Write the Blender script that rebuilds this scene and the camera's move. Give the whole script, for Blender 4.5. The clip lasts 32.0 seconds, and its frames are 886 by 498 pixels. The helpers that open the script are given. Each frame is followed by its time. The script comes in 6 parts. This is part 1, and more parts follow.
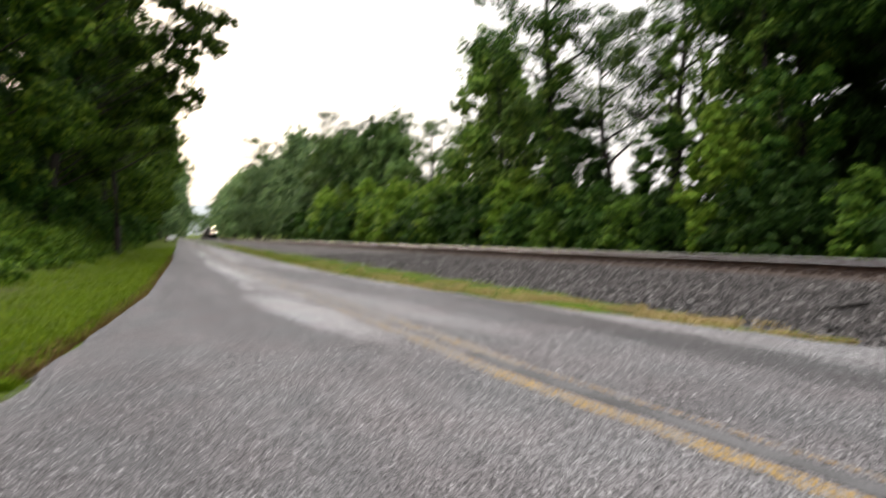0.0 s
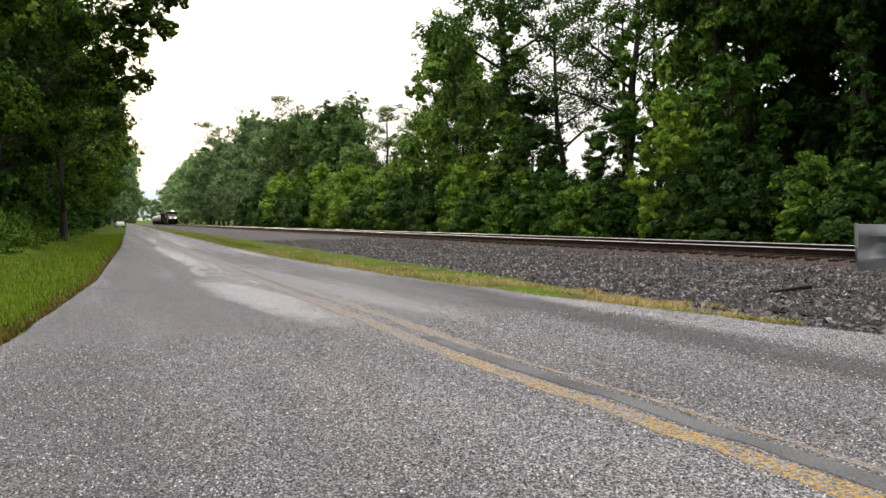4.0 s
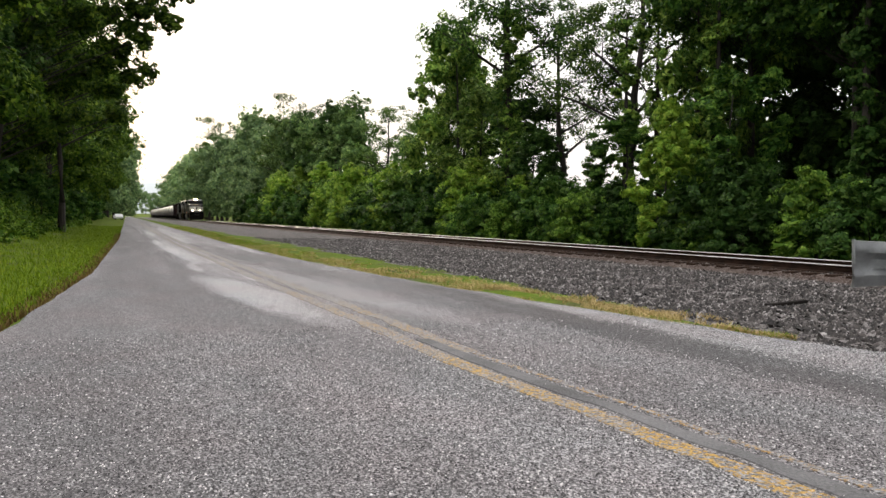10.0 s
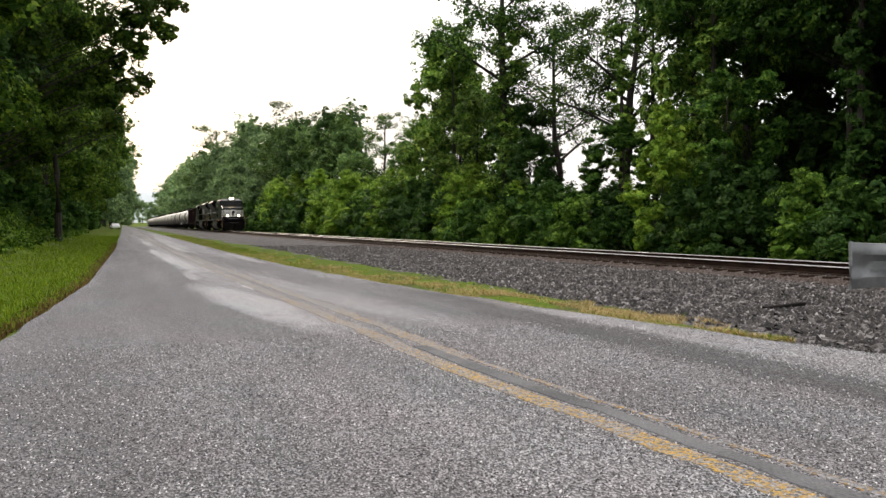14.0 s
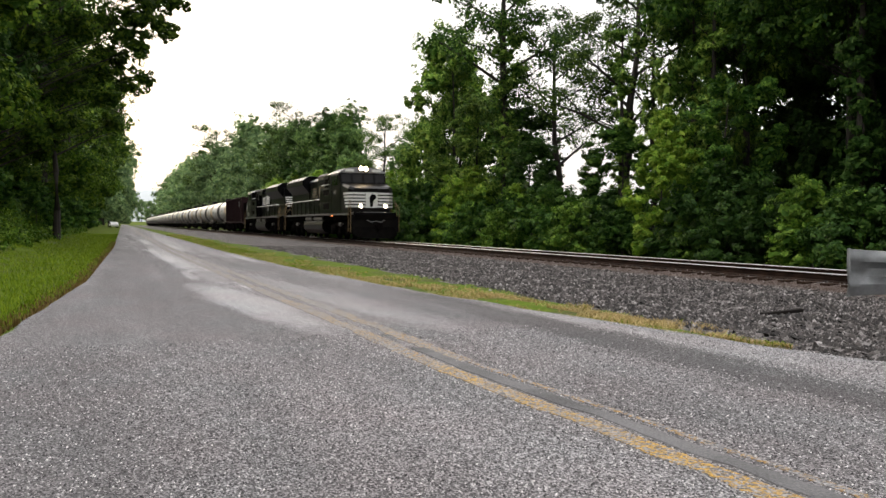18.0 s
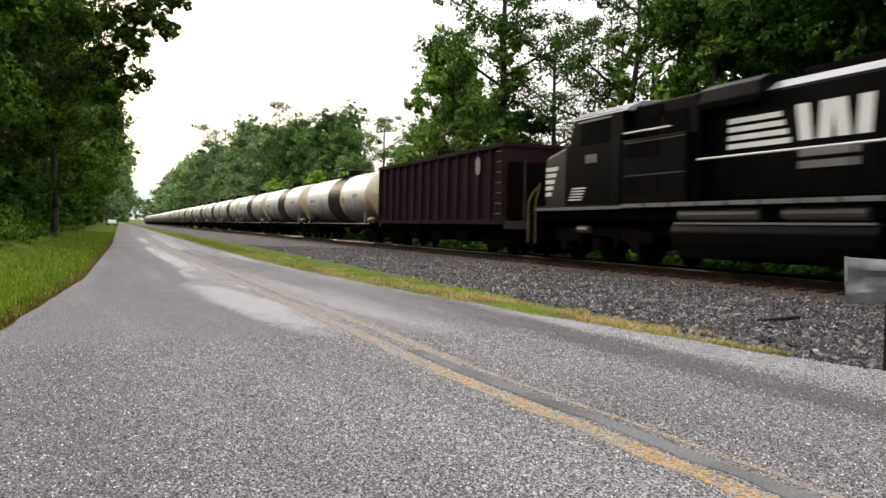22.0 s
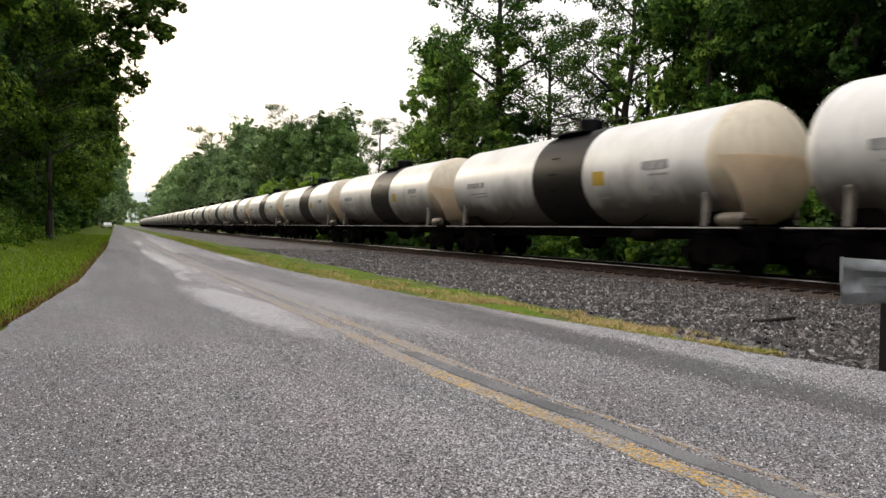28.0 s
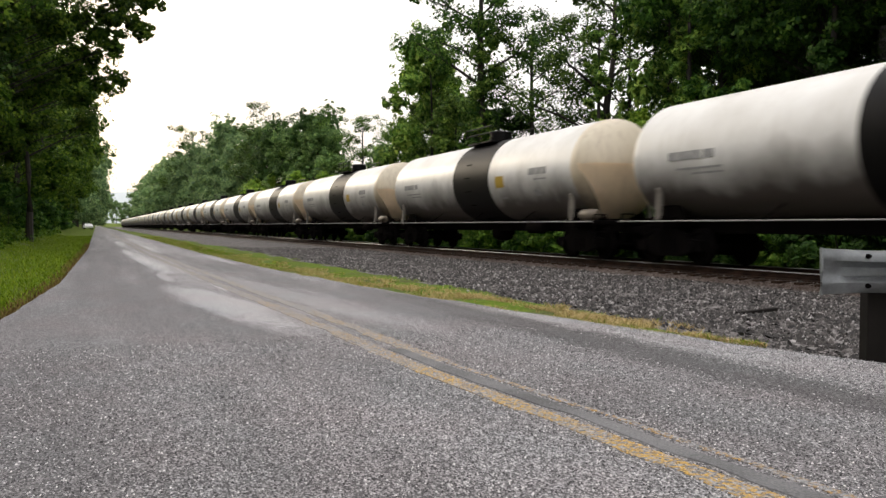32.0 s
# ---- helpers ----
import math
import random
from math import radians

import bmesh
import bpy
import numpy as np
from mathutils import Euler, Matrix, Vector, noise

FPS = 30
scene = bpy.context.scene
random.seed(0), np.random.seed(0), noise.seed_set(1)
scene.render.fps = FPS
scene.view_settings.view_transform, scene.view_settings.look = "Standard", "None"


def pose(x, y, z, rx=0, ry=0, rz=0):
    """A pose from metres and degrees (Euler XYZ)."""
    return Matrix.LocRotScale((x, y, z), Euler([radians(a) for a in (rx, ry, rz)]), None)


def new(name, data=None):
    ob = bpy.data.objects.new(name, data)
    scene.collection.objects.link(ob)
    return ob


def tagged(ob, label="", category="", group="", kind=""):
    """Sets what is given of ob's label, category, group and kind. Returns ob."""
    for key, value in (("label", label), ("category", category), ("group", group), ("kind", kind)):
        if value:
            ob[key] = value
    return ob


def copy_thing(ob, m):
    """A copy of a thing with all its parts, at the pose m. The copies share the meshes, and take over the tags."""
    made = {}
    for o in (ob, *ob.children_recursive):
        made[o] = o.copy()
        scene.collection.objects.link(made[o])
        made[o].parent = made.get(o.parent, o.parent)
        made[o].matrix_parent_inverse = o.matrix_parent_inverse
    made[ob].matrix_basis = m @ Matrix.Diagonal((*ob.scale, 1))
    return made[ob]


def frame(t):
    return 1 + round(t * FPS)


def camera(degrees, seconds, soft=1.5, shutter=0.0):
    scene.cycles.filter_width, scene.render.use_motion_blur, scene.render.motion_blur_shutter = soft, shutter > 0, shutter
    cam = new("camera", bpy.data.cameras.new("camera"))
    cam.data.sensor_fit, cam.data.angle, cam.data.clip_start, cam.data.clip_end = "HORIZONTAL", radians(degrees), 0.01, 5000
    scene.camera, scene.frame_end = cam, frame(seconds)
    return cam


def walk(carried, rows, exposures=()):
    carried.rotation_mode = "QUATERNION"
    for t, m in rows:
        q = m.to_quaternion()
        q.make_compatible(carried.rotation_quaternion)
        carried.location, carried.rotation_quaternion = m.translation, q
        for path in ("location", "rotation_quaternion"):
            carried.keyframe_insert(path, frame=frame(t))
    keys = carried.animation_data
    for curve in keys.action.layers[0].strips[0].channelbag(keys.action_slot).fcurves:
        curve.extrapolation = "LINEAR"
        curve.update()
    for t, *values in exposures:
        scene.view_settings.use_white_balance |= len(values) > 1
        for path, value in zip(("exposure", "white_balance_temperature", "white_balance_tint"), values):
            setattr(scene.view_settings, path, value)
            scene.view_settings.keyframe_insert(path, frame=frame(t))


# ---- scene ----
# The eye stands on the road 1.0 m up; y runs along the track, x to the right.
cam = camera(58.2, 32.0, soft=1.5, shutter=0.35)
ROWS = [  # seconds, x, y, z, pitch, roll, yaw
    (0, -0.016, -0.007, 1.015, -1.38, 1.57, -18.45),
    (0.0334, -0.017, -0.007, 1.014, -0.80, 1.53, -19.02),
    (0.0667, -0.017, -0.007, 1.013, -0.98, 1.50, -18.96),
    (0.1, -0.018, -0.007, 1.012, -1.10, 1.46, -18.91),
    (0.2, -0.020, -0.008, 1.008, -1.62, 1.35, -19.08),
    (0.3, -0.022, -0.008, 1.005, -1.89, 1.24, -19.09),
    (0.4, -0.024, -0.009, 1.002, -1.17, 1.13, -19.51),
    (0.5, -0.026, -0.009, 0.998, -1.58, 1.02, -19.87),
    (0.6, -0.022, -0.005, 0.994, -1.04, 0.82, -19.91),
    (0.7, -0.019, -0.001, 0.990, -0.75, 0.61, -20.21),
    (0.8, -0.015, 0.003, 0.986, -0.38, 0.40, -20.68),
    (0.9, -0.011, 0.007, 0.982, 0.41, 0.20, -21.75),
    (1, -0.008, 0.011, 0.978, 0.51, -0.01, -22.14),
    (1.1, -0.006, 0.008, 0.982, -0.56, 0.22, -21.90),
    (1.2, -0.005, 0.005, 0.986, -1.02, 0.46, -21.75),
    (1.3, -0.004, 0.002, 0.989, -1.56, 0.69, -21.68),
    (1.4, -0.003, -0.001, 0.993, -1.86, 0.93, -21.62),
    (1.5, -0.002, -0.003, 0.997, -2.04, 1.16, -21.67),
    (2, -0.001, 0.006, 0.995, -1.76, 1.49, -21.80),
    (2.5, -0.002, -0.005, 0.998, -2.03, 1.88, -21.70),
    (3, -0.007, -0.003, 0.999, -2.22, 2.57, -21.71),
    (3.5, -0.013, -0.012, 0.999, -2.46, 1.52, -21.66),
    (5.5, -0.012, -0.008, 0.993, -2.53, 1.63, -21.64),
    (6, -0.013, -0.012, 0.991, -2.77, 1.36, -21.58),
    (6.5, -0.008, -0.009, 0.997, -2.56, 1.07, -21.65),
    (7, -0.011, -0.010, 1.000, -2.54, 0.35, -21.66),
    (7.5, -0.008, -0.007, 0.999, -2.54, 0.34, -21.66),
    (8, -0.011, -0.008, 1.001, -2.63, 0.26, -21.66),
    (8.5, -0.009, -0.005, 0.997, -2.51, -0.15, -21.72),
    (9, -0.005, -0.004, 0.999, -2.44, -0.22, -21.70),
    (9.5, -0.000, -0.006, 1.001, -2.39, -0.40, -21.69),
    (10, -0.008, -0.007, 1.001, -2.29, -0.29, -21.74),
    (10.5, -0.000, 0.003, 0.999, -1.59, 1.11, -21.82),
    (11, 0.004, 0.007, 0.997, -0.97, 1.05, -22.08),
    (11.5, 0.004, 0.000, 1.001, -1.33, 0.36, -22.02),
    (12, 0.010, 0.008, 1.004, -1.55, 0.61, -21.98),
    (12.5, -0.001, 0.003, 1.000, -1.48, 0.69, -22.04),
    (13, -0.001, 0.001, 0.999, -1.59, 0.46, -22.01),
    (13.5, -0.000, 0.000, 1.001, -1.60, 0.51, -22.00),
    (14, 0.003, 0.002, 1.003, -1.86, 0.32, -21.94),
    (14.5, 0.005, 0.006, 1.000, -1.85, 0.34, -21.95),
    (16.5, 0.008, 0.006, 0.997, -1.76, -0.39, -21.97),
    (17, 0.005, -0.001, 1.002, -1.75, -0.34, -22.00),
    (17.5, -0.001, -0.003, 1.003, -1.74, -0.17, -22.00),
    (18, 0.003, 0.003, 1.000, -1.68, -0.37, -22.02),
    (18.5, -0.002, -0.004, 1.003, -1.60, -0.55, -22.06),
    (19, -0.000, -0.000, 1.000, -1.58, -0.50, -22.07),
    (19.5, 0.003, 0.004, 0.999, -1.60, -0.55, -22.06),
    (20, -0.001, 0.004, 0.999, -1.55, -0.66, -22.11),
    (20.5, -0.000, 0.002, 1.000, -1.49, -0.89, -22.13),
    (21, 0.003, 0.003, 0.999, -1.55, -0.55, -22.11),
    (21.5, -0.003, -0.005, 1.018, -1.56, -0.83, -22.12),
    (22, 0.001, 0.002, 1.003, -1.52, -1.15, -22.15),
    (22.5, 0.001, 0.002, 0.995, -1.64, -1.51, -22.11),
    (23, -0.000, 0.001, 0.999, -1.52, -1.26, -22.11),
    (23.5, 0.007, 0.007, 1.001, -1.39, -1.44, -22.09),
    (24, 0.004, 0.003, 1.001, -0.96, 0.45, -22.34),
    (24.5, 0.007, 0.010, 0.999, -1.19, 0.42, -22.37),
    (25, 0.009, 0.010, 1.002, -1.34, 0.40, -22.36),
    (25.5, 0.007, 0.010, 0.998, -1.31, 0.02, -22.40),
    (27.5, 0.004, 0.007, 1.000, -1.48, -0.61, -22.40),
    (28, 0.014, 0.015, 0.999, -1.37, -1.00, -22.43),
    (28.5, 0.003, 0.007, 0.997, -1.33, -1.08, -22.45),
    (29, 0.013, 0.010, 1.001, -1.06, -2.05, -22.98),
    (29.5, 0.012, 0.005, 1.003, -1.65, -1.49, -22.98),
    (30, 0.020, 0.013, 0.991, -1.65, -0.66, -23.68),
    (30.5, 0.024, 0.018, 0.992, -1.80, 0.06, -23.60),
    (31, 0.019, 0.007, 1.003, -1.82, -0.24, -23.59),
    (31.5, 0.022, 0.014, 0.998, -1.29, 0.13, -23.59),
    (32, 0.016, 0.010, 0.994, -1.60, -0.26, -23.58),
]
walk(cam, [(t, pose(x, y, z, 90 + p, r, w)) for t, x, y, z, p, r, w in ROWS],
     exposures=[(0.0, -0.05), (19.5, -0.08), (21.0, 0.0), (22.0, 0.12), (23.0, 0.19), (24.0, 0.0), (25.0, -0.17), (32.0, -0.17)])

# ---- world and sun ----
world = bpy.data.worlds.new("sky")
scene.world = world
world.use_nodes = True
wn, wl = world.node_tree.nodes, world.node_tree.links
wn.clear()
sky = wn.new("ShaderNodeTexSky")
sky.sky_type, sky.sun_disc = "NISHITA", False
SUN_EL, SUN_AZ = 16.0, -14.0          # degrees up; degrees right of the track's direction
sky.sun_elevation, sky.sun_rotation = radians(SUN_EL), radians(SUN_AZ)
sky.air_density, sky.dust_density, sky.ozone_density = 1.0, 6.0, 0.6
overcast = wn.new("ShaderNodeMix")
overcast.data_type = "RGBA"
overcast.inputs[0].default_value = 0.72
# a bright cloud layer, twice as bright overhead as at the horizon
way_up = wn.new("ShaderNodeSeparateXYZ")
wl.new(wn.new("ShaderNodeTexCoord").outputs["Generated"], way_up.inputs[0])
cloud = wn.new("ShaderNodeMapRange")
for name, value in (("From Min", 0.0), ("From Max", 1.0), ("To Min", 0.95), ("To Max", 2.2)):
    cloud.inputs[name].default_value = value
wl.new(way_up.outputs[2], cloud.inputs["Value"])
layer = wn.new("ShaderNodeVectorMath")
layer.operation = "SCALE"
layer.inputs[0].default_value = (11.75, 11.40, 11.35)
wl.new(cloud.outputs[0], layer.inputs["Scale"])
wl.new(layer.outputs[0], overcast.inputs[7])
wl.new(sky.outputs[0], overcast.inputs[6])
bg = wn.new("ShaderNodeBackground")
bg.inputs[1].default_value = 0.122
wl.new(overcast.outputs[2], bg.inputs[0])
wout = wn.new("ShaderNodeOutputWorld")
wl.new(bg.outputs[0], wout.inputs[0])

sun_data = bpy.data.lights.new("sun", "SUN")
sun_data.energy, sun_data.angle, sun_data.color = 1.0, radians(12), (1.0, 0.87, 0.68)
sun = new("sun", sun_data)
_az, _el = radians(SUN_AZ), radians(SUN_EL)
_to_sun = Vector((math.sin(_az) * math.cos(_el), math.cos(_az) * math.cos(_el), math.sin(_el)))
sun.matrix_world = Matrix.Translation((0, 0, 60)) @ _to_sun.to_track_quat("Z", "Y").to_matrix().to_4x4()

# ---- materials ----
class Mat:
    """A node material under construction."""

    def __init__(self, name, rough=0.7, metal=0.0):
        self.m = bpy.data.materials.new(name)
        self.m.use_nodes = True
        self.n, self.l = self.m.node_tree.nodes, self.m.node_tree.links
        self.b = self.n["Principled BSDF"]
        self.b.inputs["Roughness"].default_value = rough
        self.b.inputs["Metallic"].default_value = metal
        self.tc = None

    def node(self, kind, **props):
        nd = self.n.new(kind)
        for k, v in props.items():
            if k == "operation":
                nd.operation = v
            elif k == "feature":
                nd.feature = v
            elif k == "data_type":
                nd.data_type = v
            elif k == "blend_type":
                nd.blend_type = v
        return nd

    def coords(self, stretch=(1, 1, 1)):
        if self.tc is None:
            self.tc = self.n.new("ShaderNodeTexCoord")
        mp = self.n.new("ShaderNodeMapping")
        mp.inputs["Scale"].default_value = stretch
        self.l.new(self.tc.outputs["Object"], mp.inputs[0])
        return mp.outputs[0]

    def noise(self, scale, detail=4.0, stretch=(1, 1, 1), rough=0.55):
        nd = self.n.new("ShaderNodeTexNoise")
        nd.inputs["Scale"].default_value, nd.inputs["Detail"].default_value = scale, detail
        nd.inputs["Roughness"].default_value = rough
        self.l.new(self.coords(stretch), nd.inputs["Vector"])
        return nd.outputs[0]

    def cells(self, scale, stretch=(1, 1, 1)):
        nd = self.n.new("ShaderNodeTexVoronoi")
        nd.inputs["Scale"].default_value = scale
        self.l.new(self.coords(stretch), nd.inputs["Vector"])
        return nd

    def ramp(self, fac, stops):
        nd = self.n.new("ShaderNodeValToRGB")
        el = nd.color_ramp.elements
        while len(el) < len(stops):
            el.new(0.5)
        for e, (p, c) in zip(el, stops):
            e.position, e.color = p, (c if isinstance(c, tuple) else (c, c, c, 1))
        self.l.new(fac, nd.inputs[0])
        return nd.outputs[0]

    def mix(self, fac, a, b, blend="MIX"):
        nd = self.n.new("ShaderNodeMix")
        nd.data_type, nd.blend_type = "RGBA", blend
        for sock, v in ((0, fac), (6, a), (7, b)):
            if isinstance(v, (int, float)):
                nd.inputs[sock].default_value = v
            elif isinstance(v, tuple):
                nd.inputs[sock].default_value = v
            else:
                self.l.new(v, nd.inputs[sock])
        return nd.outputs[2]

    def calc(self, op, a, b=None):
        nd = self.n.new("ShaderNodeMath")
        nd.operation = op
        for i, v in enumerate((a, b)):
            if v is None:
                continue
            if isinstance(v, (int, float)):
                nd.inputs[i].default_value = v
            else:
                self.l.new(v, nd.inputs[i])
        return nd.outputs[0]

    def area(self, cx, cy, rx, ry, slant=0.0, rag=0.9, soft=0.8):
        """A soft-edged oval on the ground: 1 inside, 0 outside; slant: its shift in x for each metre of y."""
        if self.tc is None:
            self.coords()
        sep = self.n.new("ShaderNodeSeparateXYZ")
        self.l.new(self.tc.outputs["Object"], sep.inputs[0])
        dy = self.calc("SUBTRACT", sep.outputs[1], cy)
        dx = self.calc("SUBTRACT", self.calc("SUBTRACT", sep.outputs[0], cx), self.calc("MULTIPLY", dy, slant))
        q = self.calc("ADD", self.calc("POWER", self.calc("ABSOLUTE", self.calc("DIVIDE", dx, rx)), 2.0),
                      self.calc("POWER", self.calc("ABSOLUTE", self.calc("DIVIDE", dy, ry)), 2.0))
        n = self.calc("MULTIPLY", self.calc("SUBTRACT", self.noise(2.2, 5, (1.6, 0.5, 1)), 0.5), 2 * rag)
        mr = self.n.new("ShaderNodeMapRange")
        mr.interpolation_type = "SMOOTHSTEP"
        mr.inputs["From Min"].default_value, mr.inputs["From Max"].default_value = 1.0 + soft / 2, 1.0 - soft
        self.l.new(self.calc("ADD", q, n), mr.inputs["Value"])
        return mr.outputs[0]

    def color(self, c):
        if isinstance(c, tuple):
            self.b.inputs["Base Color"].default_value = c
        else:
            self.l.new(c, self.b.inputs["Base Color"])
        return self

    def rough(self, v):
        self.l.new(v, self.b.inputs["Roughness"])
        return self

    def bump(self, height, strength=0.3, dist=0.02):
        nd = self.n.new("ShaderNodeBump")
        nd.inputs["Strength"].default_value, nd.inputs["Distance"].default_value = strength, dist
        self.l.new(height, nd.inputs["Height"])
        self.l.new(nd.outputs[0], self.b.inputs["Normal"])
        return self

    def island(self):
        return self.n.new("ShaderNodeNewGeometry").outputs["Random Per Island"]

    def thing_random(self):
        return self.n.new("ShaderNodeObjectInfo").outputs["Random"]


def painted(name, base, dirt=(0.06, 0.05, 0.04, 1), rough=0.5, amount=0.35, metal=0.0, scale=1.2, streak=(1, 1, 0.25), spec=0.5):
    """Paint with grime in large stains, vertical streaks and fine grain."""
    m = Mat(name, rough, metal)
    stains = m.ramp(m.noise(scale, 5), [(0.42, 0.0), (0.72, amount)])
    runs = m.ramp(m.noise(4.0, 5, streak), [(0.5, 0.0), (0.8, amount * 0.7)])
    c = m.mix(stains, base, dirt)
    c = m.mix(runs, c, dirt)
    grain = m.noise(60, 3)
    c = m.mix(0.18, c, m.ramp(grain, [(0.3, 0.35), (0.7, 0.65)]), "OVERLAY")
    m.color(c).bump(grain, 0.08, 0.004)
    m.b.inputs["Specular IOR Level"].default_value = spec
    return m.m


def glow(name, color, strength):
    m = Mat(name, 0.3)
    m.color(color)
    m.b.inputs["Emission Color"].default_value = color
    m.b.inputs["Emission Strength"].default_value = strength
    return m.m


def leaf_material(name, dark, light, yellow, trans=0.27):
    m = Mat(name, 0.55)
    isl = m.island()
    c = m.ramp(isl, [(0.0, dark), (0.2, dark), (0.65, light), (1.0, yellow)])
    patches = m.ramp(m.noise(0.55, 3), [(0.35, 0.0), (0.65, 1.0)])
    c = m.mix(patches, m.mix(0.45, c, dark), c)
    hue = m.n.new("ShaderNodeHueSaturation")
    mr = m.n.new("ShaderNodeMapRange")
    mr.inputs["To Min"].default_value, mr.inputs["To Max"].default_value = 0.75, 1.2
    m.l.new(m.thing_random(), mr.inputs["Value"])
    m.l.new(mr.outputs[0], hue.inputs["Value"])
    m.l.new(c, hue.inputs["Color"])
    m.color(hue.outputs[0])
    m.b.inputs["Specular IOR Level"].default_value = 0.08
    tr = m.n.new("ShaderNodeBsdfTranslucent")
    m.l.new(hue.outputs[0], tr.inputs[0])
    mx = m.n.new("ShaderNodeMixShader")
    mx.inputs[0].default_value = trans
    out = m.n["Material Output"]
    m.l.new(m.b.outputs[0], mx.inputs[1])
    m.l.new(tr.outputs[0], mx.inputs[2])
    m.l.new(mx.outputs[0], out.inputs[0])
    return m.m


LEAF = leaf_material("leaves_green", (0.024, 0.066, 0.013, 1), (0.085, 0.185, 0.028, 1), (0.2, 0.33, 0.052, 1), 0.32)
LEAF_LIGHT = leaf_material("leaves_young", (0.055, 0.125, 0.018, 1), (0.17, 0.31, 0.040, 1), (0.33, 0.48, 0.075, 1), 0.36)
# the woods' inner shade is put into this dark leaf colour
LEAF_DARK = leaf_material("leaves_shade_tint", (0.020, 0.050, 0.010, 1), (0.050, 0.112, 0.022, 1), (0.11, 0.185, 0.036, 1))
# distance haze is put into this paler, bluer leaf colour
LEAF_FAR = leaf_material("leaves_far_haze", (0.115, 0.19, 0.085, 1), (0.255, 0.38, 0.16, 1), (0.39, 0.51, 0.21, 1), 0.46)
LEAF_SIDE = leaf_material("leaves_roadside", (0.028, 0.064, 0.009, 1), (0.1, 0.19, 0.018, 1), (0.27, 0.37, 0.04, 1), 0.42)
LEAF_LUSH = leaf_material("leaves_lush", (0.05, 0.115, 0.020, 1), (0.225, 0.375, 0.062, 1), (0.42, 0.54, 0.105, 1), 0.32)
LEAF_OPEN = leaf_material("leaves_thin", (0.026, 0.058, 0.012, 1), (0.085, 0.155, 0.026, 1), (0.21, 0.30, 0.05, 1), 0.4)
LEAF_BANK = leaf_material("leaves_bank", (0.035, 0.085, 0.008, 1), (0.12, 0.225, 0.020, 1), (0.26, 0.37, 0.040, 1), 0.32)
# a lighter touch of haze in the colour, for the second row
LEAF_MID = leaf_material("leaves_mid_haze", (0.062, 0.125, 0.042, 1), (0.215, 0.36, 0.10, 1), (0.37, 0.50, 0.15, 1), 0.38)
LEAF_YOUNG = leaf_material("leaves_bright", (0.12, 0.235, 0.026, 1), (0.30, 0.47, 0.052, 1), (0.48, 0.60, 0.095, 1), 0.38)


def bark_material():
    m = Mat("bark", 0.9)
    n = m.noise(9, 6, (1, 1, 0.18))
    m.color(m.ramp(n, [(0.3, (0.012, 0.010, 0.008, 1)), (0.7, (0.042, 0.034, 0.027, 1))])).bump(n, 0.6, 0.03)
    return m.m


